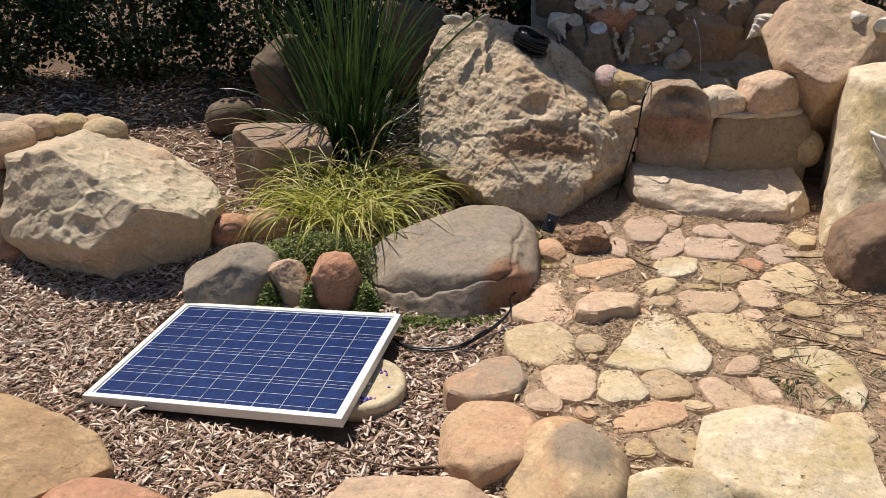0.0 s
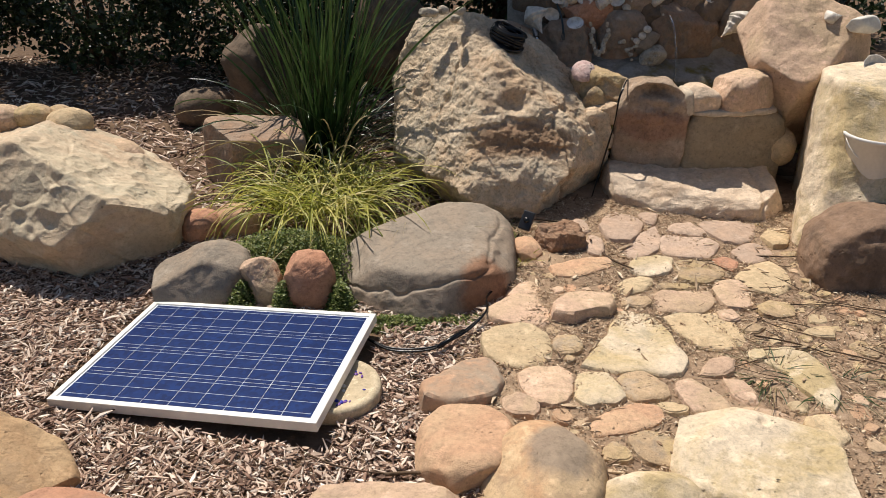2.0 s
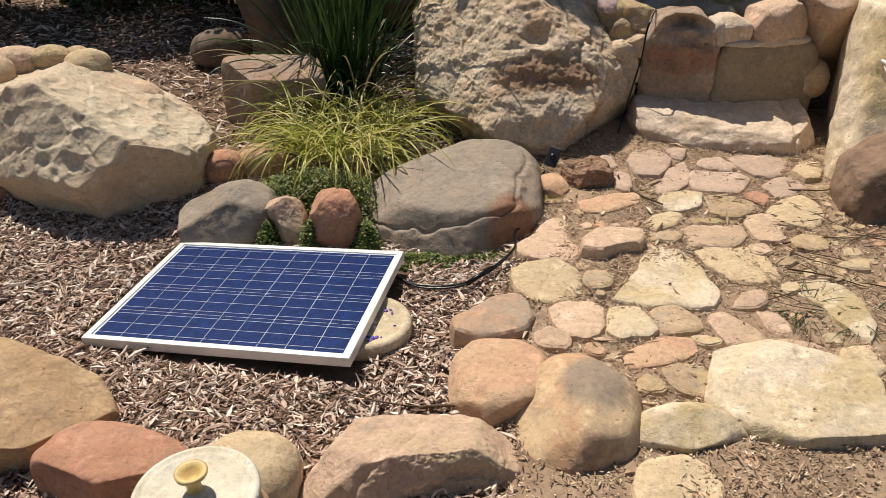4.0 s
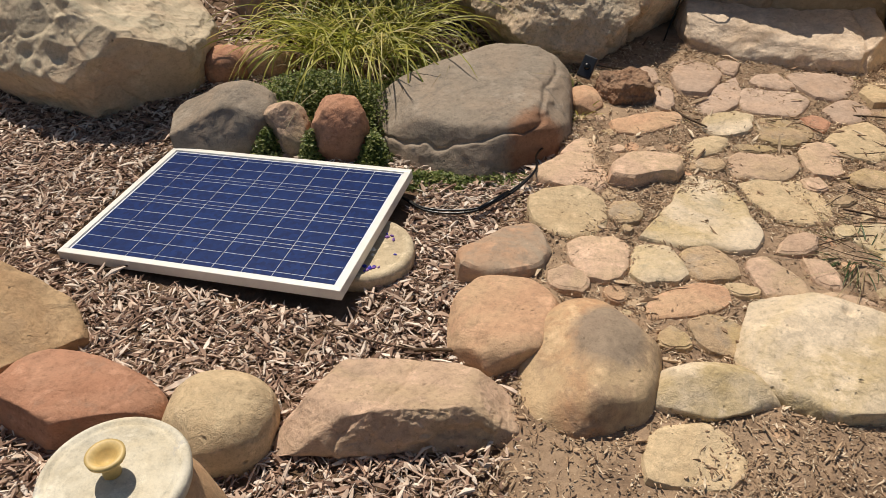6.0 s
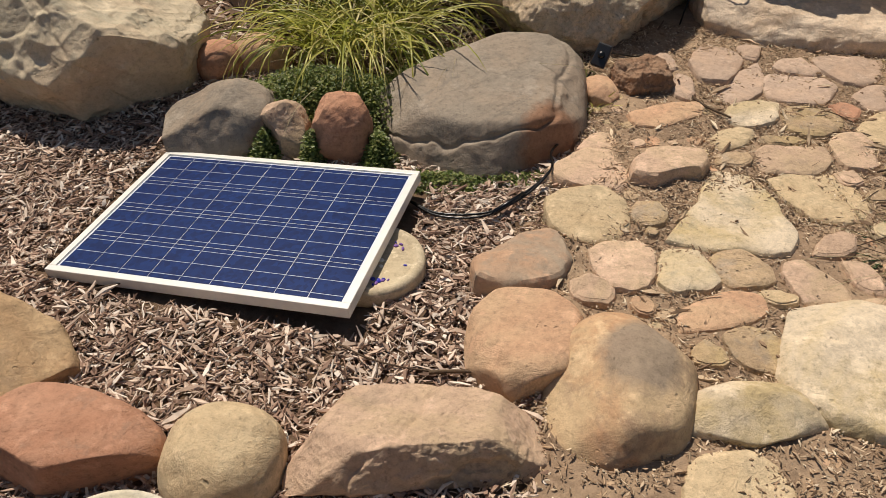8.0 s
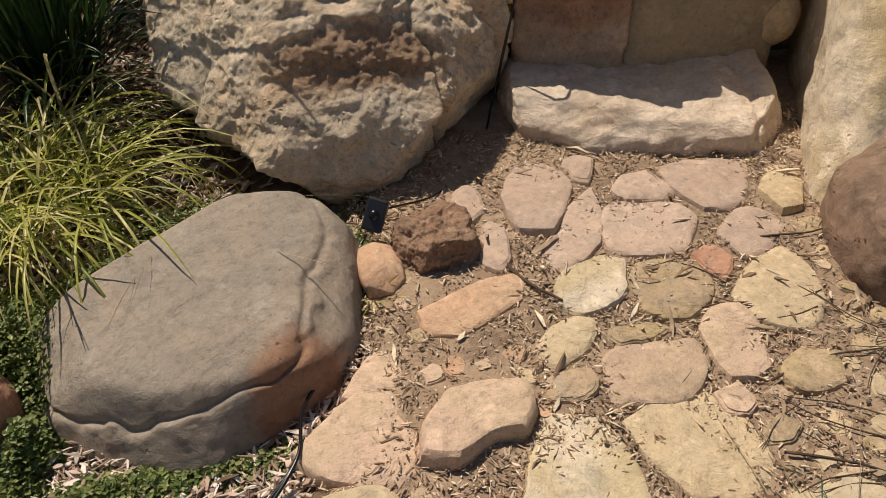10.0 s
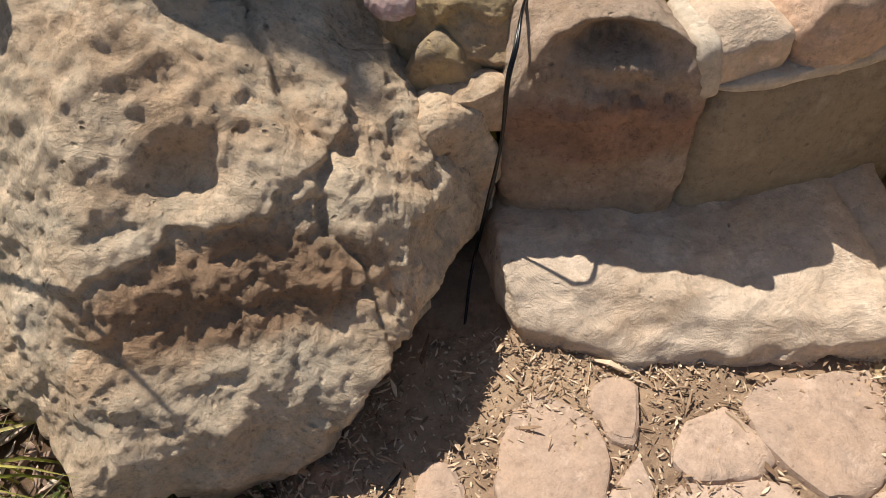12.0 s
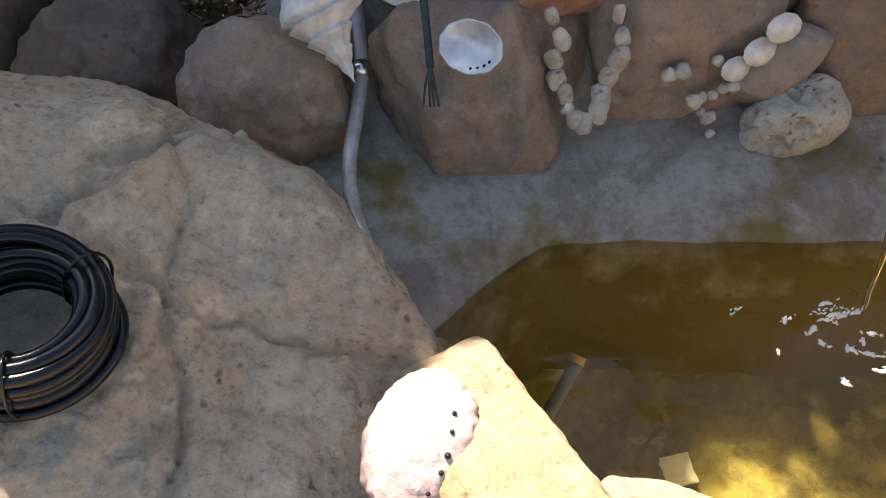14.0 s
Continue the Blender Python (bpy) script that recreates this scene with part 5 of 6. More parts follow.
heap_of_chips("wood_chip_mulch", "grey-brown wood chip mulch over the bed", 30000, bed_spot(-3.0, 0.5, 0.5, 3.3), 0.032, 0.0105, chips_mat, 1, 0.024, 16)
heap_of_chips("shredded_mulch", "fine shredded wood fibre between the chips", 30000, bed_spot(-2.9, 0.45, 0.6, 3.3), 0.028, 0.0045, chips_mat, 11, 0.022, 12)
heap_of_chips("bark_mulch", "coarse bark mulch in the shade of the hedge", 11000, bed_spot(-4.6, 0.2, 3.1, 6.4), 0.05, 0.014, chips_mat, 2, 0.02)
heap_of_chips("leaf_litter", "dry straw and leaf litter between paving stones", 46000, path_spot(-0.1, 2.6, 0.9, 3.6), 0.013, 0.0045, litter_mat, 3, 0.030, 14, 0.012)
heap_of_chips("dry_leaf_litter", "larger dry leaves and bark bits on the path", 600, path_spot(0.1, 2.6, 0.9, 3.6), 0.035, 0.010, litter_mat, 13, 0.036, 18, 0.018)
heap_of_chips("grit", "fine pale grit and broken stone in the path's joints", 26000, path_spot(0.0, 2.6, 0.9, 3.6), 0.0065, 0.005, grit_mat, 14, 0.028, 30, 0.012)
heap_of_chips("leaf_litter", "dark leaf litter behind the pond", 1500, lambda rng, n: np.stack([rng.uniform(-0.3, 2.4, n), rng.uniform(4.75, 5.8, n)], 1), 0.05, 0.012, chips_mat, 4, 0.02)


# ---- plants ----
def blade(base, heading, length, width, lean, droop, fold=0.35, steps=9, twist=0.0):
    """One strap leaf: a folded ribbon that rises from base and bends over."""
    d = np.array([math.cos(heading), math.sin(heading), 0])
    side = np.array([-d[1], d[0], 0])
    p, a, pts = np.array(base, float), lean, []
    for k in range(steps + 1):
        pts.append((p.copy(), a))
        a += droop / steps * (0.4 + 1.2 * k / steps)
        p = p + length / steps * (d * math.sin(a) + np.array([0, 0, math.cos(a)]))
    verts = []
    for k, (p, a) in enumerate(pts):
        s = k / steps
        w = width * (0.55 + 0.9 * s) * (1 - s) ** 0.6 if s > 0.3 else width * (0.65 + 0.4 * s)
        w = max(w, 0.0006)
        nrm = np.array([0, 0, 1.0]) * math.sin(a) - d * math.cos(a)
        sd = side * math.cos(twist * s) + nrm * math.sin(twist * s)
        verts += [p - sd * w / 2 + nrm * w * fold, p, p + sd * w / 2 + nrm * w * fold]
    faces = []
    for k in range(steps):
        for c in (0, 1):
            faces.append((3 * k + c, 3 * k + c + 1, 3 * k + c + 4, 3 * k + c + 3))
    return verts, faces


def clump(parent, name, material, count, at, spread, length, width, lean, droop, seed, label="", alone=0, stray=0.5):
    """Leaves of a clump; the first few stand alone as parts."""
    rng = random.Random(seed)
    pile = Pile()
    for k in range(count):
        h = rng.uniform(0, 6.2832)
        r = spread * math.sqrt(rng.random())
        base = (at[0] + r * math.cos(h), at[1] + r * math.sin(h), at[2])
        v, f = blade(base, h + rng.gauss(0, stray), rng.uniform(*length), rng.uniform(*width), abs(rng.gauss(lean, 0.15)), rng.uniform(*droop), twist=rng.gauss(0, 0.8))
        if k < alone:
            part("leaf", mesh_of("leaf", v, f, material), None, parent)
        else:
            pile.add(v, f)
    ob = part(name, pile.mesh(name, material), None, parent, label)
    if count > 150:
        tagged(ob, kind="stuff")
    return ob


tall = thing("strap_leaf_plant", "tall clump of dark green strap-leaved plant", "plant")
clump(tall, "leaves", blade_green, 170, (-0.56, 4.32, 0.10), 0.17, (0.8, 1.4), (0.014, 0.026), 0.16, (0.05, 0.75), 1, alone=40, stray=0.8)
clump(tall, "drooping_leaves", blade_green, 60, (-0.58, 4.22, 0.10), 0.17, (0.5, 0.9), (0.013, 0.022), 0.55, (0.9, 2.0), 2, stray=0.8)
clump(tall, "dry_leaves", blade_dry, 70, (-0.52, 4.05, 0.14), 0.18, (0.45, 0.85), (0.010, 0.016), 0.8, (0.7, 1.9), 3, "pale dry leaves")
grass = thing("striped_grass", "arching clump of yellow-green striped grass", "grass")
clump(grass, "leaves", blade_yellow, 420, (-0.47, 3.48, 0.14), 0.25, (0.28, 0.66), (0.008, 0.013), 0.7, (1.2, 3.0), 4, alone=40, stray=1.3)
clump(grass, "runners", blade_dry, 30, (-0.40, 3.30, 0.10), 0.22, (0.3, 0.55), (0.003, 0.006), 0.9, (1.0, 1.8), 5, "straw-coloured trailing runners")
clump(grass, "stems", blade_dry, 26, (-0.05, 3.36, 0.12), 0.16, (0.3, 0.6), (0.003, 0.006), 1.25, (0.2, 0.6), 15, "long straw-coloured stems")
weed = thing("weed_tuft", "sprawling tuft of dark dry grass between paving stones", "grass")
clump(weed, "leaves", blade_green, 150, (1.21, 2.14, 0.070), 0.06, (0.05, 0.16), (0.003, 0.007), 1.25, (0.5, 1.2), 6, stray=0.9)
clump(weed, "side_leaves", blade_green, 100, (1.40, 2.06, 0.075), 0.09, (0.06, 0.17), (0.003, 0.006), 1.3, (0.4, 1.0), 8, stray=0.9)
rosette = thing("weed_tuft", "small green rosette of spiky leaves by the boulder", "grass")
clump(rosette, "leaves", blade_yellow, 26, (0.46, 2.98, 0.075), 0.02, (0.05, 0.12), (0.005, 0.009), 0.8, (0.3, 0.9), 9)
clump(weed, "dry_leaves", blade_dry, 30, (1.24, 2.13, 0.08), 0.08, (0.10, 0.34), (0.002, 0.004), 1.45, (0.3, 0.6), 7)


def leaf_cloud(count, spot, size, seed, flat=0.5):
    """Many small folded leaves; spot(rng, n) gives their places."""
    rng = np.random.default_rng(seed)
    P = spot(rng, count)
    n = len(P)
    S = size * rng.uniform(0.5, 1.4, n)
    D = rng.normal(0, 1, (n, 3)) * [1, 1, flat]
    D /= np.linalg.norm(D, axis=1)[:, None]
    U = rng.normal(0, 1, (n, 3)) * [flat, flat, 1]
    U[:, 2] = np.abs(U[:, 2]) + 0.2
    R = np.cross(D, U)
    R /= np.linalg.norm(R, axis=1)[:, None] + 1e-9
    N = np.cross(R, D)
    a, b2 = S[:, None], 0.42 * S[:, None]
    V = np.stack([P, P + D * a * 0.55 + R * b2 + N * b2 * 0.4, P + D * a + N * a * 0.05, P + D * a * 0.55 - R * b2 + N * b2 * 0.4], 1).reshape(-1, 3)
    one = np.array([[0, 1, 2], [0, 2, 3]])
    F = (one[None] + 4 * np.arange(n)[:, None, None]).reshape(-1, 3)
    return V, F


def cover_spot(rng, n):
    """Creepers: a carpet behind the stones that spills between them."""
    out = []
    patches = [(-0.55, 2.96, 0.38, 0.20, 0.22, 5), (0.05, 3.25, 0.34, 0.20, 0.10, 2), (-0.72, 2.74, 0.05, 0.09, 0.12, 1), (-0.55, 2.70, 0.035, 0.07, 0.13, 1), (-0.32, 2.70, 0.05, 0.09, 0.12, 1.2),
               (-0.10, 2.58, 0.20, 0.05, 0.04, 0.8), (0.42, 3.12, 0.08, 0.14, 0.05, 0.5), (-0.75, 2.95, 0.14, 0.12, 0.10, 1), (0.10, 2.60, 0.16, 0.05, 0.03, 0.5), (-0.15, 3.10, 0.25, 0.14, 0.16, 2)]
    total = sum(p[5] for p in patches)
    for x, y, sx, sy, h, w in patches:
        k = int(n * w / total)
        q = rng.normal(0, 0.6, (k, 2)).clip(-1.2, 1.2)
        px, py = x + q[:, 0] * sx, y + q[:, 1] * sy
        out.append(np.stack([px, py, land(px, py) + h * rng.uniform(0.05, 1, k) * np.exp(-(q ** 2).sum(1))], 1))
    return np.concatenate(out)


v, f = leaf_cloud(52000, cover_spot, 0.014, 3, 0.4)
tagged(new("ground_cover", mesh_of("ground_cover", v, f, leaf_cover, False)), "low green creeping ground cover among the stones", "ground cover", kind="stuff")


def shrub(at, size, leaves, seed, leaf=0.03):
    rng = random.Random(seed)
    s = thing("shrub", "dense dark green garden shrub in shade", "shrub", "hedge shrubs")
    s.location = at
    for k in range(7):
        a, r = rng.uniform(0, 6.283), rng.uniform(0.3, 0.9)
        tip = (r * size[0] * math.cos(a), r * size[1] * math.sin(a), size[2] * rng.uniform(0.8, 1.7))
        mid = (tip[0] * 0.35 + rng.gauss(0, 0.05), tip[1] * 0.35, tip[2] * 0.5)
        v, f = tube(spline([(0.05 * math.cos(a), 0.05 * math.sin(a), -0.05), mid, tip], 5), 0.022, 6, 0.25)
        part("stem", mesh_of("stem", v, f, bark), None, s)

    def spot(g, n):
        q = g.normal(0, 1, (n, 3))
        q /= np.linalg.norm(q, axis=1)[:, None]
        rad = 0.62 + 0.38 * g.random(n) ** 0.6
        lobes = 1 + 0.28 * fbm(q * 2.3 + seed, 5, 3)
        keep = perlin(q * 4.0 + seed, 8) > -0.42
        p = q * (rad * lobes)[:, None] * np.array(size) + [0, 0, size[2] * 0.98]
        return p[keep & (p[:, 2] > 0.02)]
    v, f = leaf_cloud(leaves, spot, leaf, seed, 0.8)
    tagged(part("crown", mesh_of("crown", v, f, leaf_dark, False), None, s), kind="stuff")


def floor_at(x, y):
    return float(land(np.array([x]), np.array([y]))[0])


for k, (x, y, a, b2, c, n) in enumerate([(-3.7, 6.0, 0.85, 0.6, 0.85, 12000), (-2.5, 6.2, 0.85, 0.6, 0.85, 12000), (-1.4, 6.1, 0.8, 0.6, 0.95, 12000), (-0.45, 5.9, 0.75, 0.55, 1.3, 14000), (0.6, 5.85, 0.75, 0.55, 1.52, 18000), (1.75, 6.0, 0.75, 0.55, 1.28, 13000),
                                          (3.0, 5.6, 0.8, 0.7, 0.9, 7000), (-4.9, 5.2, 0.9, 0.7, 0.9, 7000)]):
    shrub((x, y, floor_at(x, y) - 0.02), (a, b2, c), n, 20 + k, 0.045)


def shade_tree():
    """Unseen tree added behind the pond to shade the water and great boulder's top."""
    s = thing("tree", "unseen leafy tree added behind the pond to cast shade", "tree")
    s.location = (-0.41, 7.07, 0.45)
    v, f = tube(spline([(0, 0, -0.3), (0.05, 0.05, 1.4), (-0.05, 0.0, 3.0), (0.05, -0.1, 4.6)], 6), 0.10, 12, 0.5)
    part("trunk", mesh_of("trunk", v, f, bark), None, s)
    rng = random.Random(12)
    for k in range(9):
        a = k * 0.7 + rng.uniform(0, 0.4)
        tip = (1.0 * math.cos(a), 0.6 * math.sin(a), 4.3 + rng.uniform(0, 0.8))
        v, f = tube(spline([(0, 0, 2.8 + 0.15 * k), (tip[0] * 0.4, tip[1] * 0.4, 3.6 + 0.1 * k), tip], 5), 0.035, 8, 0.25)
        part("limb", mesh_of("limb", v, f, bark), None, s)

    def spot(g, n):
        q = g.normal(0, 1, (n, 3))
        q /= np.linalg.norm(q, axis=1)[:, None]
        rad = g.random(n) ** 0.45 * (1 + 0.25 * fbm(q * 2.1, 5, 3))
        p = q * rad[:, None] * np.array([0.80, 0.80, 0.70]) + [-0.28, 0.02, 4.65]
        return p[perlin(p * 3.0, 9) > -0.55]
    v, f = leaf_cloud(34000, spot, 0.085, 5, 0.8)

    # boxy leaf mass without a limb, added to shade the great boulder's top
    def shade_leaves(g, n):
        q = g.normal(0, 1, (n, 3))
        q /= np.linalg.norm(q, axis=1)[:, None]
        rad = g.random(n) ** 0.4 * (1 + 0.12 * fbm(q * 2.7, 6, 3))
        q /= (q ** 4).sum(1)[:, None] ** 0.25
        return q * rad[:, None] * np.array([0.22, 0.36, 0.28]) + [-0.21, -0.72, 4.42]
    v2, f2 = leaf_cloud(14000, shade_leaves, 0.085, 6, 0.8)
    f = np.concatenate([f, f2 + len(v)])
    v = np.concatenate([v, v2])
    tagged(part("crown", mesh_of("crown", v, f, leaf_dark, False), None, s), kind="stuff")


shade_tree()


# ---- hoses, cables, coil ----
rubber = plain("black_rubber", (0.006, 0.006, 0.0065), 0.25, 0, 0.4, 0.2)
clear = plain("grey_clear_hose", (0.33, 0.30, 0.28), 0.06, 0, 0.9, 0.35, 30)
steel = plain("steel", (0.6, 0.6, 0.6), 0.25, 1.0)

c = thing("cable", "black cables running from the solar panel along the path", "cable")
for k, off in enumerate((0.0, 0.014)):
    pts = spline([(-0.20, 2.45, 0.03), (-0.10, 2.36 + off, 0.035), (0.05, 2.345 + off, 0.05), (0.17, 2.43 - off, 0.075), (0.26, 2.53, 0.10), (0.275, 2.66, 0.09), (0.33, 2.78, 0.08), (0.36, 2.92, 0.08), (0.40, 3.08, 0.09), (0.47, 3.20, 0.12)], 8)
    part("strand", mesh_of("strand", *tube(pts, 0.0042, 8), rubber), None, c)
part("connector", mesh_of("connector", *tube([(0.07, 2.35, 0.055), (0.12, 2.39, 0.065), (0.17, 2.425, 0.078)], 0.009, 10), rubber), None, c)

b2 = thing("control_box", "small black pump control box with a clip", "control box")
b2.matrix_world = pose(0.50, 3.18, 0.20, 55, 8, -28)
part("case", box(bmesh.new(), -0.028, 0.028, -0.045, 0.045, -0.012, 0.012, 0.005), plain("black_case", (0.015, 0.015, 0.017), 0.35), b2)
part("knob", mesh_of("knob", *lathe([(0.0, 0.022), (0.012, 0.022), (0.014, 0.012), (0.014, 0.010)], 20), rubber), None, b2)

c = thing("pump_cable", "thin black cable hanging over the pond wall", "cable")
for off in (0.0, 0.004):
    pts = spline([(1.18, 4.02, 0.56), (1.118, 3.945, 0.665 + off), (1.078, 3.870, 0.690 + off), (1.042 + off, 3.797, 0.668), (1.020 + off, 3.768, 0.62), (1.010, 3.755, 0.50), (0.985 - off, 3.745, 0.36), (0.945, 3.73, 0.18), (0.86, 3.54, 0.125), (0.70, 3.34, 0.13), (0.53, 3.20, 0.20)], 8)
    part("strand", mesh_of("strand", *tube(pts, 0.0030, 8), rubber), None, c)

coil = thing("hose_coil", "coil of shiny black irrigation hose on the boulder", "hose coil")
coil.matrix_world = pose(0.475, 4.05, 0.885, 8, 20, 0)
rng = random.Random(3)
for k in range(15):
    r, z = 0.062 + 0.0125 * (k % 3) + rng.gauss(0, 0.002), -0.045 + 0.0175 * (k // 3) + rng.gauss(0, 0.002)
    ph = rng.uniform(0, 6)
    pts = [(r * math.cos(a) * (1 + 0.05 * math.sin(a + ph)), r * math.sin(a), z + 0.006 * math.sin(2 * a + ph)) for a in np.linspace(0, 2 * math.pi, 41)]
    part("turn", mesh_of("turn", *tube(pts, 0.0075, 10, cap=False), rubber), None, coil)
for a in (0.9, 2.8, 5.0):
    x, y = 0.075 * math.cos(a), 0.075 * math.sin(a)
    pts = [(x + 0.028 * math.cos(q) * math.cos(a), y + 0.028 * math.cos(q) * math.sin(a), -0.01 + 0.052 * math.sin(q)) for q in np.linspace(0, 2 * math.pi, 21)]
    part("tie", mesh_of("tie", *tube(pts, 0.002, 6, cap=False), rubber), None, coil, "thin tie round the coil")

h = thing("water_hose", "clear grey hose running down into the pond", "hose")
pts = spline([(0.70, 4.95, 1.06), (0.71, 4.80, 0.86), (0.725, 4.67, 0.75), (0.715, 4.52, 0.68), (0.745, 4.40, 0.66), (0.81, 4.28, 0.62), (0.87, 4.19, 0.55), (0.95, 4.12, 0.46), (1.06, 4.12, 0.44)], 10)
part("tube", mesh_of("tube", *tube(pts, 0.0125, 14), clear), None, h)
part("clamp", mesh_of("clamp", *tube([(0.722, 4.685, 0.763), (0.7245, 4.665, 0.748)], 0.016, 16), steel), None, h, "steel hose clamp")


cord = thing("rope_end", "frayed dark blue rope end hanging over the wall", "rope")
blue = plain("blue_rope", (0.045, 0.06, 0.065), 0.8, 0, 0.2, 0.3)
part("strand", mesh_of("strand", *tube(spline([(0.83, 4.75, 0.98), (0.85, 4.62, 0.90), (0.858, 4.56, 0.83)], 6), 0.006, 8), blue), None, cord)
for dx in (-0.014, -0.004, 0.003, 0.010):
    part("fray", mesh_of("fray", *tube(spline([(0.858, 4.56, 0.835), (0.858 + dx * 0.6, 4.545, 0.81), (0.858 + dx, 4.54, 0.775)], 4), 0.003, 6, 0.5), blue), None, cord)

# ---- shells and coral ----
shell_white = plain("shell_white", (0.62, 0.56, 0.48), 0.45, 0, 0.5, 0.25, 40, 0.004)
shell_pink = sandstone("shell_pink", (0.60, 0.45, 0.41), (0.52, 0.36, 0.32), (0.62, 0.54, 0.48), 0.4, 0.1, 12, 0.25, lines=0.5)
pearl = plain("mother_of_pearl", (0.58, 0.56, 0.54), 0.2, 0.3, 0.6, 0.3, 25)


def cone_shell(at, tip, size, material=None, label="weathered white spiral sea shell on the rocks"):
    """A whelk: a spire of knobbed whorls that points along tip, with a flared open lip below."""
    prof = []
    for k in range(49):
        s = k / 48
        r = 0.60 * (s / 0.62) ** 1.15 if s < 0.62 else 0.60 * (1 - ((s - 0.62) / 0.38) ** 1.6) + 0.05
        step = (s * 7.0) % 1.0 if s < 0.62 else 0.5
        prof.append((max(0.015, r * (0.84 + 0.22 * step)), 1.0 - 2.0 * s))
    v, f = lathe(prof, 40)
    ang = np.arctan2(v[:, 1], v[:, 0])
    v[:, :2] *= (1 + 0.10 * np.maximum(0, np.cos(9 * ang)) * smooth(-0.5, 0.1, v[:, 2]))[:, None]
    lip = smooth(0.25, -0.35, v[:, 2]) * np.exp(-((ang - 0.5) / 0.55) ** 2)
    v[:, :2] *= (1 + 0.75 * lip)[:, None]
    mouth = smooth(0.2, -0.2, v[:, 2]) * np.exp(-((ang + 0.25) / 0.32) ** 2)
    v[:, :2] *= (1 - 0.55 * mouth)[:, None]
    v = v + 0.03 * perlin(v * 5, 3)[:, None]
    ob = new("sea_shell", mesh_of("sea_shell", v * size, f, material or shell_white))
    turn = Vector(tip).to_track_quat("Z", "Y").to_matrix().to_4x4()
    ob.matrix_world = Matrix.Translation(at) @ turn
    return tagged(ob, label, "shell", "shells")


def bowl_shell(name, at, turn, size, inside, label, holes=0):
    """An abalone or limpet: a shallow ear-shaped bowl."""
    v, f = lathe([(0.02, -0.30), (0.45, -0.26), (0.8, -0.12), (1.0, 0.04), (1.03, 0.06), (0.98, 0.055), (0.78, -0.06), (0.44, -0.19), (0.0, -0.23)], 36)
    a = np.arctan2(v[:, 1], v[:, 0])
    r = 1 + 0.02 * np.sin(26 * a) + 0.10 * np.cos(a)
    v[:, 0] *= r
    v[:, 1] *= 0.74 * r
    v[:, 2] += 0.02 * perlin(v * 5, 4)
    ob = new(name, mesh_of(name, v * size, f, inside))
    ob.matrix_world = pose(*at, *turn)
    tagged(ob, label, "shell", "shells")
    for k in range(holes):
        bm = bmesh.new()
        bmesh.ops.create_icosphere(bm, subdivisions=2, radius=size * 0.055)
        q = -0.5 - k * 0.28
        part("shell_hole", bm, rubber, ob, "dark round hole").location = (size * 0.84 * math.cos(q), size * 0.62 * math.sin(q), -0.07 * size)
    return ob


# the pinkish shell on the cap stone
def dome_shell():
    v, q = sphere(5)
    a, r = np.arctan2(v[:, 1], v[:, 0]), np.hypot(v[:, 0], v[:, 1])
    swirl = np.hypot(v[:, 0] + 0.45, v[:, 1] + 0.2)
    h = 1 + 0.016 * np.sin(swirl * 22 + 2.5 * perlin(v * 3, 9)) + 0.04 * perlin(v * 4, 3) + 0.02 * perlin(v * 11, 7) + 0.012 * np.sin(a * 30) * smooth(0.3, 0.9, r)
    w = v * h[:, None] * [0.085, 0.064, 0.040]
    w[:, 2] = np.where(w[:, 2] < 0, w[:, 2] * 0.25, w[:, 2])
    ob = new("sea_shell", mesh_of("sea_shell", w, q, shell_pink))
    ob.matrix_world = pose(0.878, 4.010, 0.705, 12, -24, 68)
    tagged(ob, "pinkish white abalone shell set on the cap stone", "shell", "shells")
    for k in range(5):
        bm = bmesh.new()
        bmesh.ops.create_icosphere(bm, subdivisions=2, radius=0.0028 + 0.0006 * (k % 3))
        x, y = -0.045 + 0.022 * k + 0.003 * (k % 2), -0.030 - 0.006 * math.sin(k)
        part("shell_hole", bm, rubber, ob, "dark round hole").location = (x, y, 0.040 * math.sqrt(max(0, 1 - (x / 0.085) ** 2 - (y / 0.064) ** 2)))


dome_shell()
bowl_shell("abalone_shell", (0.917, 4.545, 0.875), (58, 0, -25), 0.05, pearl, "abalone shell with pearly inside on the back wall", 4)
cone_shell((0.695, 4.615, 0.875), (0.45, -0.5, -0.75), 0.095)
cone_shell((1.51, 4.70, 0.87), (-0.5, -0.3, 0.8), 0.065)
cone_shell((1.90, 4.60, 0.87), (-0.75, -0.2, -0.65), 0.11)
cone_shell((1.12, 4.72, 0.97), (0.8, -0.4, 0.3), 0.07)
cone_shell((0.88, 4.74, 0.99), (-0.6, -0.3, 0.7), 0.085)
for x, z, s, tip in ((0.85, 1.07, 0.06, (0.7, -0.5, 0.4)), (0.97, 1.06, 0.07, (-0.4, -0.6, 0.7)), (1.20, 1.08, 0.055, (0.9, -0.3, 0.2)), (1.34, 1.06, 0.06, (-0.8, -0.4, -0.3)), (1.66, 1.06, 0.07, (0.4, -0.5, 0.7)), (1.86, 1.08, 0.06, (-0.7, -0.5, 0.4)), (1.02, 0.93, 0.04, (0.3, -0.8, -0.4)), (1.45, 0.98, 0.05, (0.8, -0.5, 0.3))):
    cone_shell((x, 4.72 + 0.25 * (z - 0.95), z), tip, s)
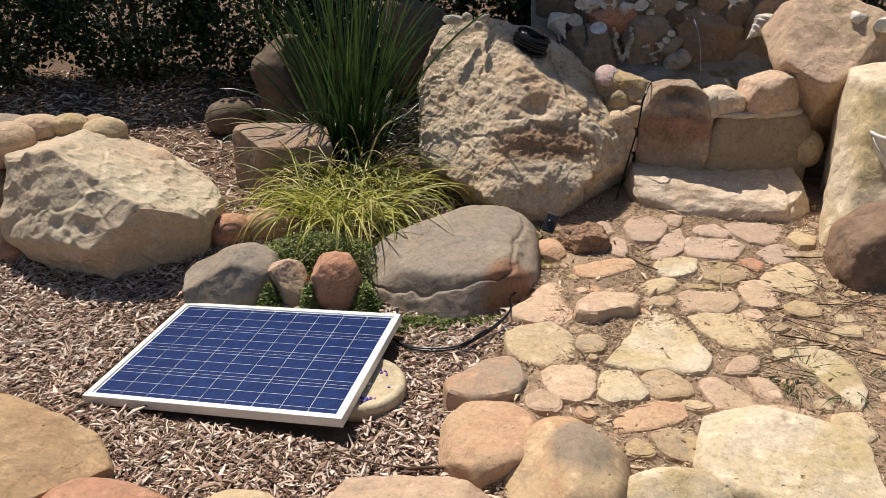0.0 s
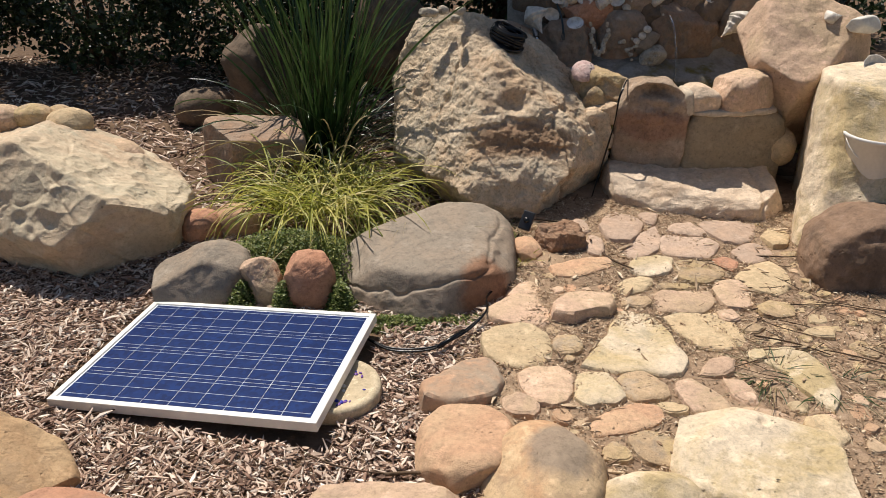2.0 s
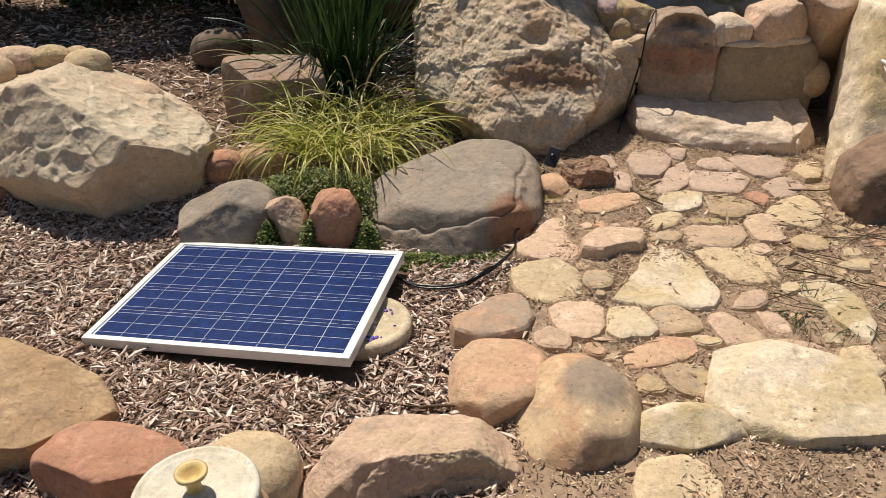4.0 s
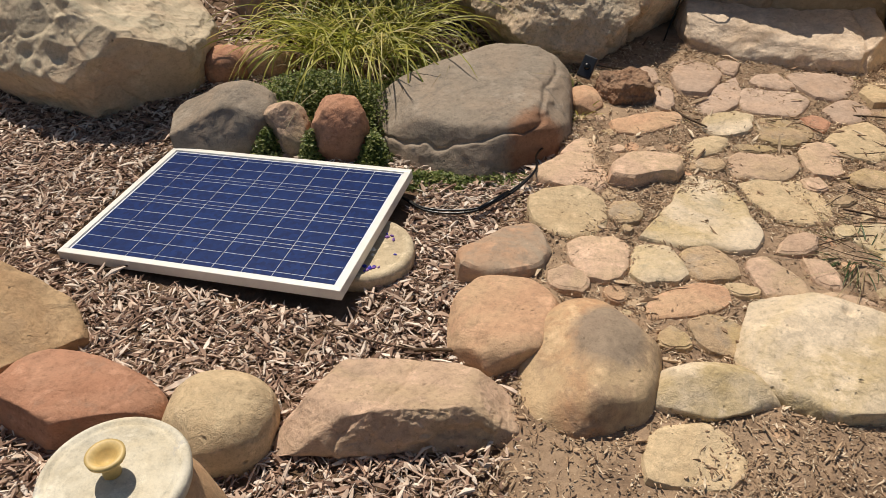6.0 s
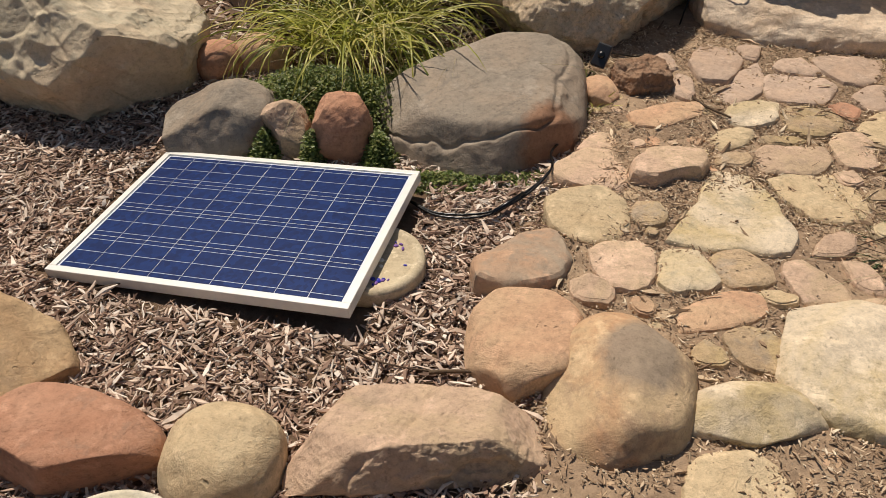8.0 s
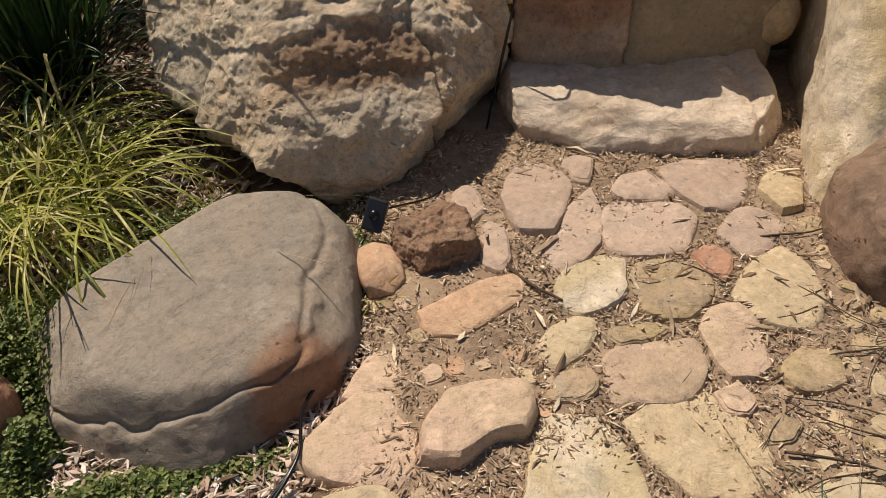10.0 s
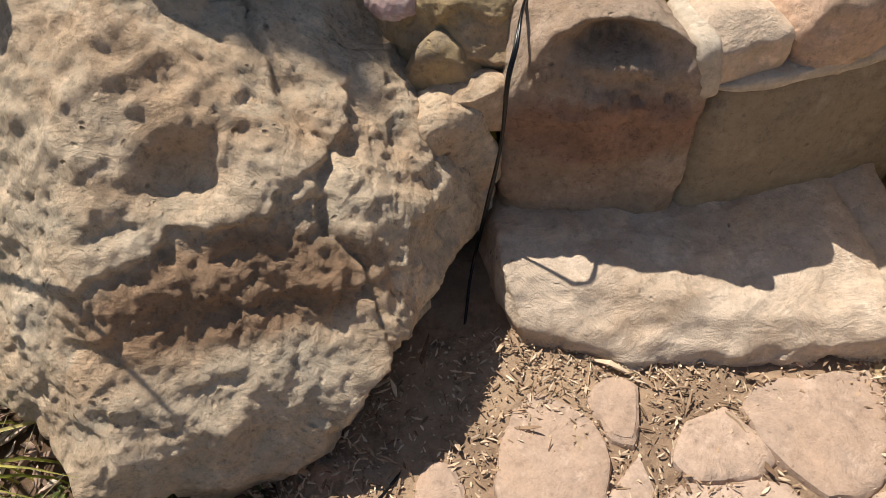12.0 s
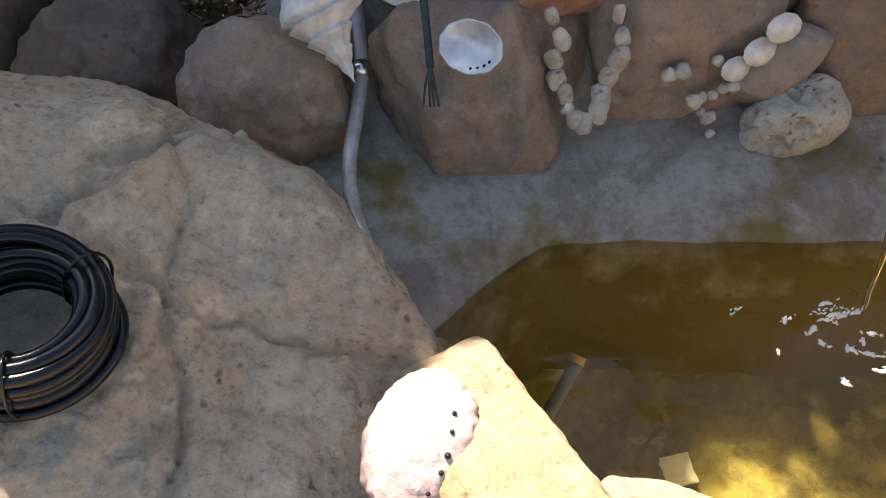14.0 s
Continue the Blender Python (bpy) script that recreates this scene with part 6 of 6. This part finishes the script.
for x, z, s, turn in ((0.90, 1.12, 0.045, 20), (1.12, 1.07, 0.05, -30), (1.27, 1.03, 0.04, 10), (1.56, 1.10, 0.05, -10), (1.76, 1.02, 0.045, 35), (0.84, 0.99, 0.045, 0)):
    bowl_shell("scallop_shell", (x, 4.71 + 0.25 * (z - 0.95), z), (70, turn, 0), s, shell_white, "white scallop shell on the back wall")
cone_shell((1.28, 4.74, 0.95), (0.2, -0.6, 0.7), 0.055)
bowl_shell("scallop_shell", (0.99, 4.70, 1.0), (70, 10, 0), 0.055, shell_white, "white scallop shell on the back wall")
bowl_shell("scallop_shell", (1.20, 4.72, 0.98), (60, -20, 0), 0.045, shell_white, "white scallop shell on the back wall")
bowl_shell("scallop_shell", (0.80, 4.70, 0.90), (75, 20, 0), 0.05, shell_white, "white scallop shell on the back wall")
cone_shell((2.12, 3.92, 1.02), (0.9, 0.1, 0.2), 0.05)
bowl_shell("oyster_shell", (2.26, 3.66, 0.80), (50, 0, 30), 0.12, shell_white, "large white oyster shell lying on the rocks")
rock("white_stone", plain("white_stone", (0.6, 0.57, 0.5), 0.8, 0, 0.3, 0.2, 30, 0.004), (2.24, 3.85, 1.0), (0.11, 0.06, 0.045), (0, 0, 8), "smooth white stone on the boulder", "stone", 4, 2.2, lump=0.05, rough=0.003, seed=70)

coral_mat = sandstone("coral", (0.58, 0.52, 0.42), (0.5, 0.43, 0.33), (0.3, 0.24, 0.18), 0.3, 1.6, 6, 1.8)
rock("coral", coral_mat, (1.435, 4.63, 0.67), (0.085, 0.05, 0.06), (0, -28, 0), "lump of white pitted coral on the back wall", "coral", 6, 2.3, facets=4, lump=0.08, rough=0.008, pits=0.016, seed=71)
rock("flat_stone", rock_grey, (1.40, 4.66, 0.75), (0.04, 0.03, 0.10), (0, 42, 0), "flat grey stone set in the back wall", "stone", 5, 2.8, facets=6, lump=0.04, rough=0.004, seed=72)
for x, z, r in ((1.385, 0.83, 0.029), (1.36, 0.79, 0.029), (1.33, 0.76, 0.026)):
    ob = bowl_shell("limpet", (x, 4.64, z), (-112, 0, 20), r, shell_white, "round white limpet shell on the wall")
    tagged(ob, group="limpets")
rng = random.Random(8)
for k in range(15):
    u = k / 14 * 2 - 1
    x, z = 1.095 + 0.055 * math.copysign(abs(u) ** 0.55, u) + 0.005 * rng.gauss(0, 1), 0.69 + 0.16 * abs(u) ** 1.5
    r = rng.uniform(0.011, 0.017)
    rock("wall_shell", coral_mat, (x, 4.60 + 0.4 * (z - 0.69), z), (r, r * 0.8, r * rng.uniform(1.0, 1.6)), (0, rng.uniform(-30, 30), 0), "small pale shell mortared into the back wall", "shell", 4, 2.4, facets=3, lump=0.12, rough=0.004, seed=80 + k, group="wall shells")
for k in range(14):
    x, z, r = 1.29 + rng.gauss(0, 0.022), 0.72 + rng.gauss(0, 0.045), rng.uniform(0.008, 0.015)
    rock("wall_shell", coral_mat, (x, 4.63 + 0.3 * (z - 0.69), z), (r, r * 0.8, r), (0, rng.uniform(-30, 30), 0), "small pale shell mortared into the back wall", "shell", 3, 2.4, facets=3, lump=0.12, rough=0.003, seed=120 + k, group="wall shells")

# dry coral bits on the great boulder
for k, (x, y, z, a, c2, d) in enumerate(((0.05, 4.12, 0.985, 0.055, 0.025, 0.022), (0.13, 4.15, 0.99, 0.03, 0.02, 0.022), (0.22, 4.14, 0.99, 0.045, 0.02, 0.02), (0.19, 4.02, 0.97, 0.03, 0.02, 0.018))):
    rock("coral_piece", coral_mat, (x, y, z), (a, c2, d), (0, 0, 25 * k), "pale dry piece of coral lying on the boulder", "coral", 4, 2.3, facets=3, lump=0.14, rough=0.008, seed=140 + k, group="coral pieces")

# cobbles heaped round the large boulder
for k, (x, y, z, r, mat) in enumerate([(-1.858, 3.62, 0.54, 0.075, rock_tan), (-2.02, 3.60, 0.52, 0.10, rock_pink), (-1.70, 3.62, 0.50, 0.095, rock_yellow), (-1.78, 3.72, 0.52, 0.06, rock_tan), (-1.62, 3.60, 0.42, 0.065, rock_yellow), (-1.50, 3.62, 0.33, 0.12, rock_pink), (-1.40, 3.60, 0.24, 0.08, rock_tan), (-1.28, 3.60, 0.18, 0.06, rock_tan),
                                       (-2.10, 3.42, 0.50, 0.13, rock_pink), (-2.14, 3.34, 0.30, 0.12, rock_tan), (-2.16, 3.26, 0.08, 0.12, rock_pink), (-2.05, 3.16, 0.05, 0.07, rock_red), (-2.42, 3.9, 0.36, 0.20, rock_grey), (-1.42, 5.0, 0.22, 0.16, rock_dark)]):
    rock("cobble", mat, (x, y, z), (r * 1.25, r, r * 0.8), (0, 0, 30 * k), "rounded river stone heaped behind a boulder", "stone", 5, 2.2, facets=2, cut=(0.88, 0.98), lump=0.05, rough=0.003, seed=100 + k, group="heaped cobbles")


def bucket():
    white = plain("white_plastic", (0.74, 0.72, 0.68), 0.4, 0, 0.5, 0.05)
    b = thing("bucket", "white plastic bucket with a wire handle standing on a boulder", "bucket")
    b.location = (2.06, 3.20, 0.37)
    v, f = lathe([(0.0, 0.0), (0.115, 0.0), (0.12, 0.01), (0.145, 0.24), (0.152, 0.24), (0.152, 0.255), (0.142, 0.255), (0.138, 0.24), (0.113, 0.012), (0.0, 0.010)], 48)
    part("shell", mesh_of("shell", v, f, white), None, b)
    pts = [(0.15 * math.cos(q), -0.15 * math.sin(q) * 0.75, 0.235 - 0.11 * math.sin(q)) for q in np.linspace(0, math.pi, 25)]
    part("handle", mesh_of("handle", *tube(pts, 0.0025, 8), white), None, b)


bucket()


# ---- twigs ----
def twig(x, y, turn, length, thick):
    d = Vector((math.cos(radians(turn)), math.sin(radians(turn)), 0))
    side = Vector((-d.y, d.x, 0))
    pts = [Vector((x, y, floor_at(x, y) + 0.03)) + d * length * u + side * 0.04 * length * math.sin(5 * u + turn) for u in (-0.5, -0.2, 0.1, 0.35, 0.5)]
    v, f = tube(spline([tuple(p) for p in pts], 4), thick, 6, 0.5)
    tagged(new("twig", mesh_of("twig", v, f, bark)), "thin dry twig lying on the path", "twig", "twigs")


for x, y, a, n in ((0.86, 2.93, -58, 0.20), (1.62, 2.98, 4, 0.22), (0.50, 1.62, 20, 0.16), (1.36, 2.30, -30, 0.26), (1.45, 2.56, 8, 0.30), (-0.95, 2.05, 25, 0.22), (-0.2, 1.75, -20, 0.3), (0.0, 1.72, 10, 0.2), (1.6, 2.2, 160, 0.3)):
    twig(x, y, a, n, 0.006 if n < 0.21 else 0.0035)
rng = random.Random(31)
for k in range(34):
    twig(rng.uniform(1.15, 1.95), rng.uniform(2.1, 2.95), rng.gauss(165, 28), rng.uniform(0.10, 0.32), rng.uniform(0.0012, 0.0026))
